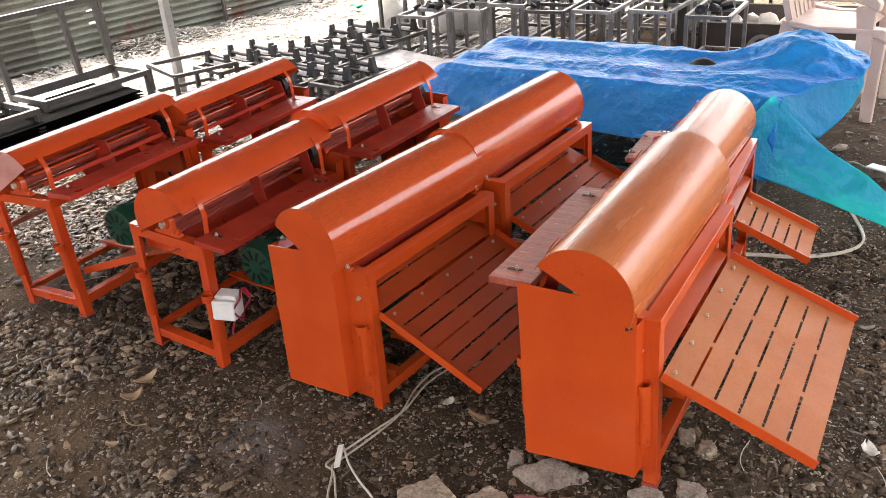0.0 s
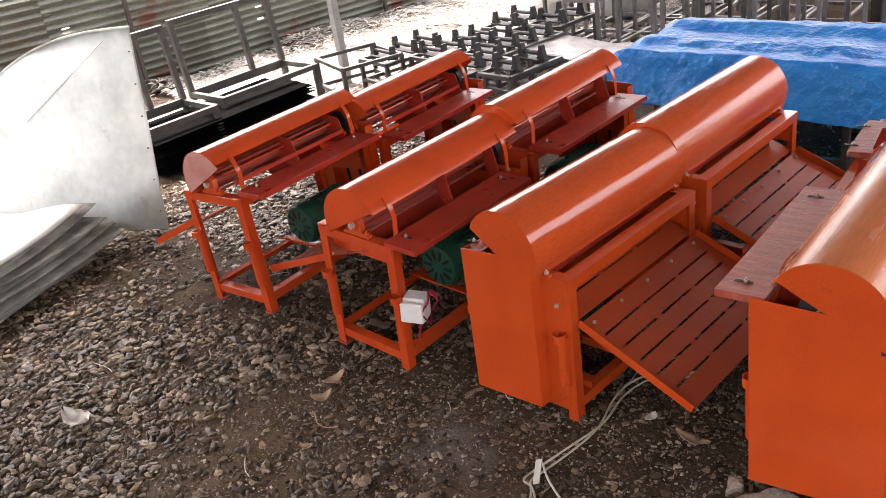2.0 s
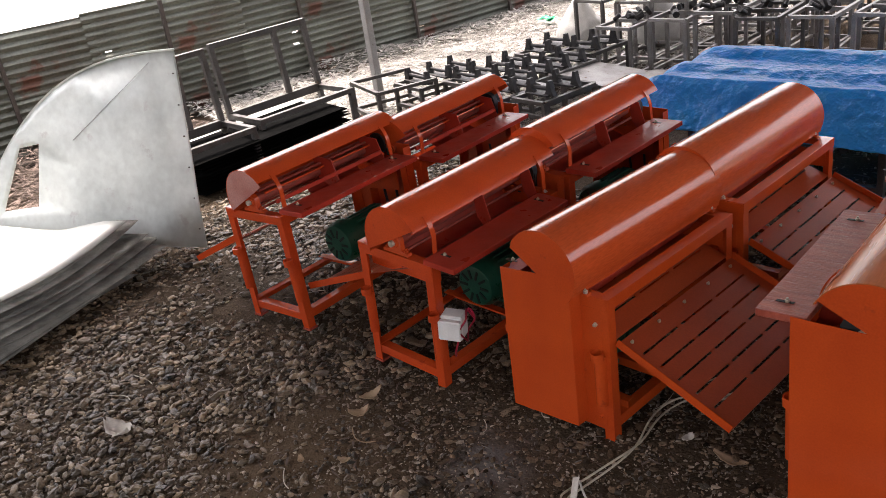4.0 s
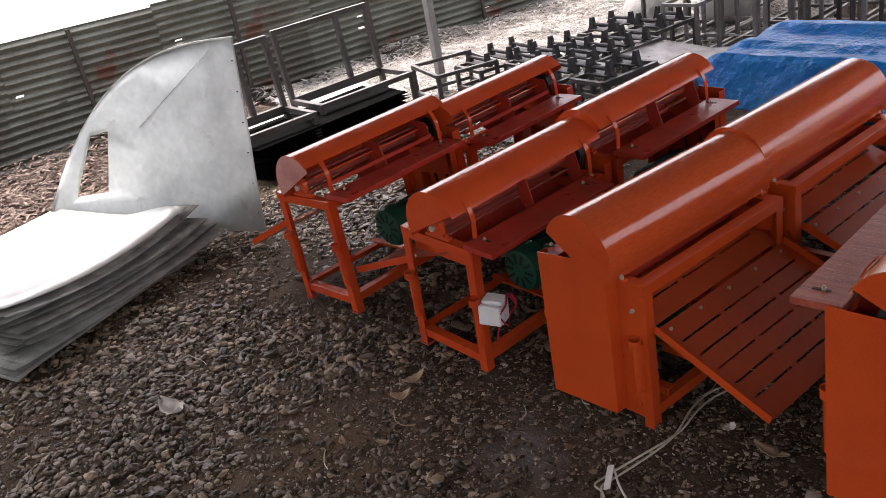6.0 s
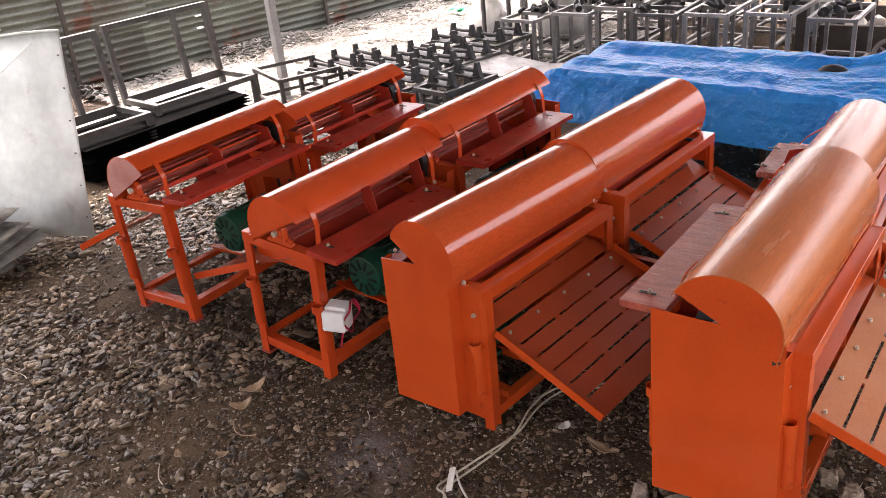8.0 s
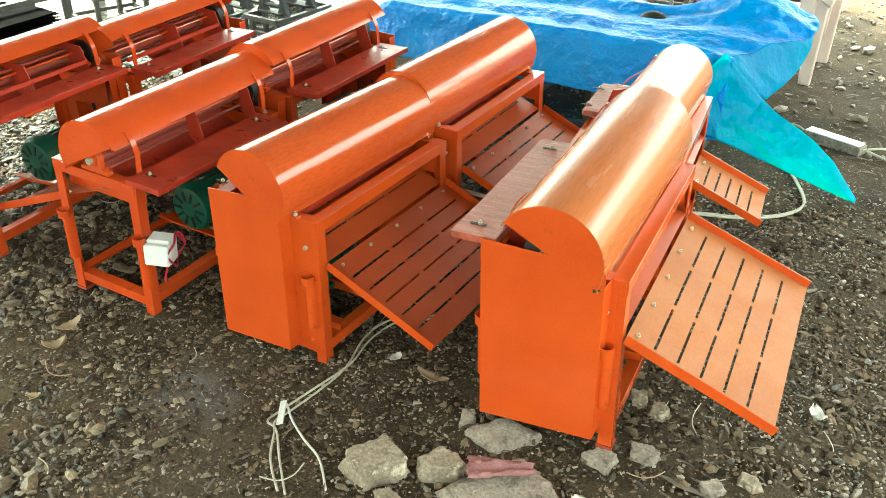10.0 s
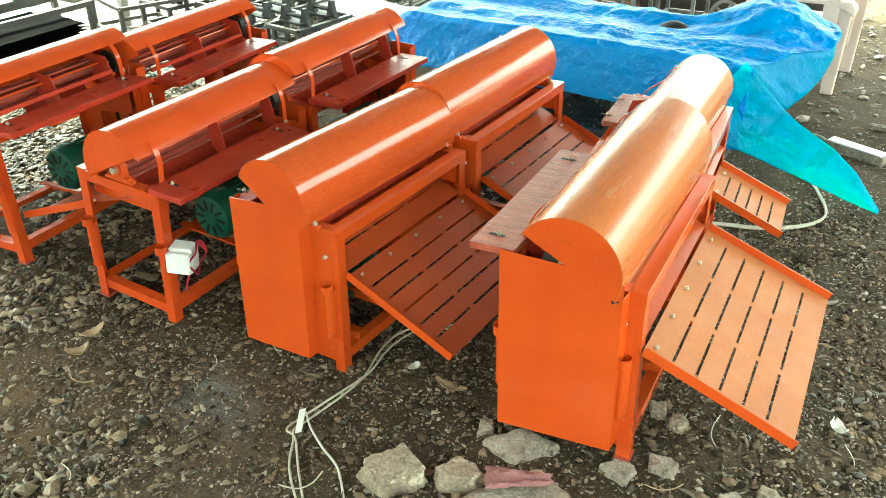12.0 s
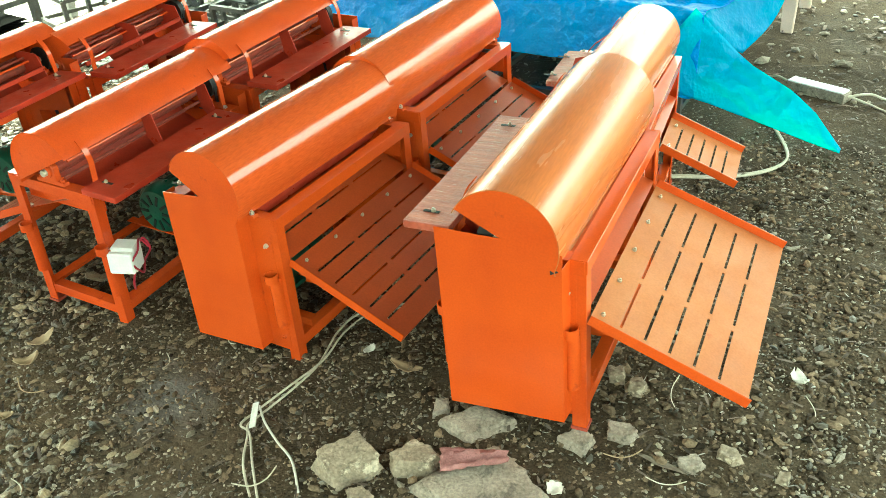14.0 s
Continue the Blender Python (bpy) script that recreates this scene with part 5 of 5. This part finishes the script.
def flake(bm, x, y, z, size, rnd, curl=0.4):
    """A small bent scrap: leaf, paper or husk."""
    m = Matrix.Translation((x, y, z)) @ Euler((rnd.uniform(-0.5, 0.5), rnd.uniform(-0.5, 0.5), rnd.uniform(0, 6.28))).to_matrix().to_4x4()
    a, b = size, size * rnd.uniform(0.35, 0.7)
    pts = [(-a, -b * 0.4, 0), (0, -b, curl * b), (a, -b * 0.3, 0), (a * 0.9, b * 0.5, curl * b), (0, b, 0.1 * b), (-a * 0.8, b * 0.6, curl * b)]
    vs = [bm.verts.new(m @ Vector(p)) for p in pts]
    c = bm.verts.new(m @ Vector((0, 0, -0.1 * b)))
    for i in range(6):
        bm.faces.new((vs[i], vs[(i + 1) % 6], c))


def leaf(bm, long, wide, curl, rnd):
    """A curled dry leaf or a crumpled scrap: a small bent sheet with an uneven rim."""
    n, w = 10, 5
    grid = []
    for i in range(n + 1):
        u = i / n
        half = wide * math.sin(math.pi * min(0.98, max(0.04, u))) ** 0.7 * rnd.uniform(0.8, 1.1)
        grid.append([bm.verts.new((long * (u - 0.5), half * (2 * j / w - 1), curl * (u - 0.5) ** 2 * 4 * long * 0.4 + curl * abs(2 * j / w - 1) * wide * 0.8 + 0.004 * noise.noise((i * 0.7, j * 0.9, long * 90)) + 0.008)) for j in range(w + 1)])
    for a, b in zip(grid, grid[1:]):
        for j in range(w):
            bm.faces.new((a[j], b[j], b[j + 1], a[j + 1]))


rnd = random.Random(5)
SCRAPS = ((-3.26, 1.18, 0.15, 0.05, PAPER, "crumpled dirty white paper scrap on the pebbles", "paper scrap"), (-2.490, 1.997, 0.11, 0.025, LEAF, "dry brown leaf scrap on the pebbles", "leaf"), (-2.420, 1.877, 0.09, 0.030, LEAF, "pale curled leaf on the gravel", "leaf"),
          (-1.020, 2.377, 0.12, 0.028, LEAF, "large curled dry leaf on the earth", "leaf"), (0.200, 2.817, 0.07, 0.03, PAPER, "whitish scrap on the bare earth", "paper scrap"), (-0.330, 2.077, 0.055, 0.025, PAPER, "square scrap of paper on the earth", "paper scrap"),
          (-2.240, 1.637, 0.05, 0.018, LEAF, "small yellowed leaf on the pebbles", "leaf"), (-2.390, 1.537, 0.04, 0.014, LEAF, "small dry leaf on the pebbles", "leaf"), (-0.090, 2.297, 0.16, 0.012, WOOD, "thin flat wood offcut on the earth", "wood offcut"), (-1.210, 2.437, 0.05, 0.02, PAPER, "pale flake lying on the earth", "paper scrap"))
for x, y, l_, w_, mat_, lab, cat in SCRAPS:
    bm = bmesh.new()
    leaf(bm, l_, w_, 0.0 if mat_ is WOOD else rnd.uniform(0.3, 0.8), rnd)
    ob = part("scrap", bm, mat_, smooth=70)
    ob.matrix_world = pose(x, y, ground_height(x, y) + 0.004, rnd.uniform(-8, 8), rnd.uniform(-8, 8), rnd.uniform(0, 360) if mat_ is not WOOD else -8)
    ob.modifiers.new("thickness", "SOLIDIFY").thickness = 0.0015
    tagged(ob, lab, cat)

TWIGS = random.Random(44)
for _ in range(26):
    x, y = TWIGS.uniform(-3.6, 0.5), TWIGS.uniform(1.2, 2.9)
    a, l_, bend = TWIGS.uniform(0, 6.28), TWIGS.uniform(0.035, 0.08), TWIGS.uniform(-0.5, 0.5)
    bm = bmesh.new()
    hose(bm, [(x + l_ * (u * math.cos(a) - bend * u * u * math.sin(a)), y + l_ * (u * math.sin(a) + bend * u * u * math.cos(a)), ground_height(x, y) + 0.014 + 0.012 * abs(u)) for u in (-1, -0.4, 0.3, 1)], TWIGS.uniform(0.0014, 0.0026), 5)
    tagged(part("twig", bm, CABLE if TWIGS.random() < 0.6 else LEAF), "thin pale curved twig lying on the stones", "twig", "dry twigs on the ground")

# ---- loose matter: pebbles, husks, straw ----
ICO = bmesh.new()
bmesh.ops.create_icosphere(ICO, subdivisions=1, radius=1)
ICO.verts.ensure_lookup_table()
base_v = np.array([v.co[:] for v in ICO.verts])
base_f = np.array([[v.index for v in f.verts] for f in ICO.faces])
ICO.free()


def pebbles(name, label, count, spot, size, mat, seed, smooth=180):
    """Many small rounded stones in one mesh; spot gives a place or None."""
    rng = np.random.default_rng(seed)
    vs, fs, k = [], [], 0
    while k < count:
        p = spot(rng)
        if p is None:
            continue
        x, y = p
        s = size(rng)
        sc = np.array([s * rng.uniform(0.9, 1.8), s * rng.uniform(0.6, 1.05), s * rng.uniform(0.4, 0.75)])
        wob = 1 + 0.16 * rng.standard_normal((len(base_v), 1))
        q = base_v * wob * sc
        a = rng.uniform(0, 6.28)
        tx = rng.uniform(-0.4, 0.4)
        c, s_ = math.cos(a), math.sin(a)
        q = q @ np.array([[c, -s_, 0], [s_, c, 0], [0, 0, 1]])
        q[:, 2] += q[:, 0] * tx * 0.5
        q += (x, y, ground_height(x, y) + sc[2] * rng.uniform(0.3, 1.1))
        vs.append(q)
        fs.append(base_f + k * len(base_v))
        k += 1
    me = bpy.data.meshes.new(name)
    me.from_pydata(np.concatenate(vs).tolist(), [], np.concatenate(fs).tolist())
    ob = link(name, me, mat, smooth=smooth)
    return tagged(ob, label, "gravel", kind="stuff")


def fade(x, y):
    """How thick the loose stones lie: thinning out towards the edges of the yard."""
    return smooth(-5.8, -4.9, x) * (1 - smooth(0.7, 2.0, x)) * smooth(-0.7, 0.7, y) * (1 - smooth(4.5, 5.6, y))


def gravel_spot(rng):
    x, y = rng.uniform(-5.8, -1.2), rng.uniform(-0.6, 5.2)
    if rng.random() > fade(x, y):
        return None
    d = 0.42 + 1.3 * noise.noise((x * 1.1, y * 1.1, 11)) + 0.4 * noise.noise((x * 3.1, y * 3.1, 4))
    d *= smooth(-1.2, -2.2, x) * 0.85 + 0.15
    if x > -1.9 and y < 2.1:
        d *= 0.35
    bare = 1 - 0.75 * (1 - smooth(0.15, 0.60, math.hypot(x + 2.45, y - 1.50) + 0.25 * noise.noise((x * 2.5, y * 2.5, 6))))
    return (x, y) if rng.random() < (d + 0.35 * smooth(-2.0, -2.8, x)) * bare else None


def earth_spot(rng):
    x, y = rng.uniform(-2.4, 2.0), rng.uniform(-0.5, 5.6)
    if rng.random() > fade(x, y):
        return None
    return (x, y) if rng.random() < 0.45 + 0.5 * noise.noise((x, y, 3)) else None


pebbles("gravel", "loose dark grey rounded river pebbles spread over the earth", 27000, gravel_spot, lambda r: float(np.clip(r.lognormal(-4.58, 0.40), 0.004, 0.027)), PEBBLE, 1, 0)
pebbles("gravel", "scattered small stones and grit on bare earth", 26000, earth_spot, lambda r: float(np.clip(r.lognormal(-5.7, 0.55), 0.002, 0.020)), EARTHSTONE, 2, 0)


pebbles("gravel", "stones and rubble scattered over the earth beyond the tarpaulin", 5000, lambda r: (r.uniform(-2.4, 4.0), r.uniform(5.4, 13.0)), lambda r: float(np.clip(r.lognormal(-4.6, 0.6), 0.004, 0.05)), EARTHSTONE, 22, 0)


def scraps(name, label, count, spot, size, mat, seed, category):
    rnd = random.Random(seed)
    vs, fs = [], []
    for _ in range(count):
        x, y, z = spot(rnd)
        a, l, w = rnd.uniform(0, 6.28), size * rnd.uniform(0.5, 1.8), size * rnd.uniform(0.08, 0.35)
        up = rnd.uniform(-0.35, 0.35) * l
        c, s = math.cos(a), math.sin(a)
        k = len(vs)
        for u, v, h in ((-l, -w, 0), (l * 0.1, -w, up * 0.4 + w * 0.5), (l, -w * 0.4, up), (l, w * 0.4, up), (l * 0.1, w, up * 0.4 + w * 0.5), (-l, w, 0)):
            vs.append((x + c * u - s * v, y + s * u + c * v, z + h + 0.01))
        fs += [(k, k + 1, k + 4, k + 5), (k + 1, k + 2, k + 3, k + 4)]
    me = bpy.data.meshes.new(name)
    me.from_pydata(vs, [], fs)
    ob = link(name, me, mat, smooth=0)
    return tagged(ob, label, category, kind="stuff")


def heap_spot(rnd):
    t = rnd.random()
    y = 4.2 + 5.6 * t
    w = rnd.gauss(0.9, 0.7)
    x = -8.0 + 0.09 * (y - 4) + abs(w)
    return x, y, 0.22 * math.exp(-abs(w)) * (0.6 + 0.4 * noise.noise((x * 2, y * 2, 1)))


def husk_spot(rnd):
    x, y = -7.9 + abs(rnd.gauss(0, 0.7)), rnd.uniform(0.2, 4.0)
    return x, y, 0.28 * math.exp(-(x + 7.9) * 0.9) * rnd.random()


scraps("straw", "pale heap of dry straw and plastic scraps along the fence", 16000, heap_spot, 0.034, STRAW, 3, "straw")
scraps("straw", "thin scatter of pale straw and shavings on the bright open ground", 42000, lambda r: (r.uniform(-7.6, -4.0), r.uniform(4.4, 12.0), 0.03 * r.random()), 0.034, STRAW, 9, "straw")
scraps("husks", "brown heap of dry husks at the foot of the fence", 14000, husk_spot, 0.030, HUSK, 4, "husks")
def grit_spot(rng):
    x, y = rng.uniform(-2.7, 1.3), rng.uniform(0.6, 5.0)
    return (x, y) if rng.random() < 0.5 + 0.6 * noise.noise((x * 1.5, y * 1.5, 8)) else None


pebbles("grit", "fine pale grit and crumbs of stone strewn over the soil", 22000, grit_spot, lambda r: float(np.clip(r.lognormal(-5.7, 0.45), 0.0015, 0.008)), EARTHSTONE, 12, 0)
pebbles("soil_crumbs", "loose brown clods and crumbs of damp earth", 40000, lambda r: (lambda x, y: (x, y) if r.random() < (0.6 + 0.7 * noise.noise((x * 2.2, y * 2.2, 15))) * (0.12 + 0.88 * smooth(-2.7, -1.8, x)) * fade(x, y) else None)(r.uniform(-5.0, 1.9), r.uniform(-0.5, 4.8)), lambda r: float(np.clip(r.lognormal(-5.25, 0.5), 0.002, 0.018)), CLOD, 13, 0)
scraps("twigs", "thin dry twigs and fibres scattered over the ground", 6000, lambda r: (lambda x, y: (x, y, ground_height(x, y)))(r.uniform(-5, 1), r.uniform(0.8, 5.5)), 0.016, HUSK, 6, "twigs")
scraps("chaff", "pale chaff and wood splinters strewn over the bare earth", 1600, lambda r: (lambda x, y: (x, y, ground_height(x, y)))(r.uniform(-2.0, 1.3), r.uniform(1.2, 6.0)), 0.009, STRAW, 16, "chaff")
scraps("husks", "dark husks and litter trodden into the far earth", 5000, lambda r: (r.uniform(-2.2, 4.0), r.uniform(5.2, 13.0), 0.005), 0.03, HUSK, 26, "husks")
lt = thing("plastic_litter", "small bright green plastic litter on the straw heap", "litter", pose(-6.6, 8.4, 0.1))
bm = bmesh.new()
for k in range(6):
    flake(bm, rnd.uniform(-0.1, 0.1), rnd.uniform(-0.06, 0.06), 0.03, 0.07, rnd, 0.5)
part("litter", bm, LITTER, lt, smooth=0)
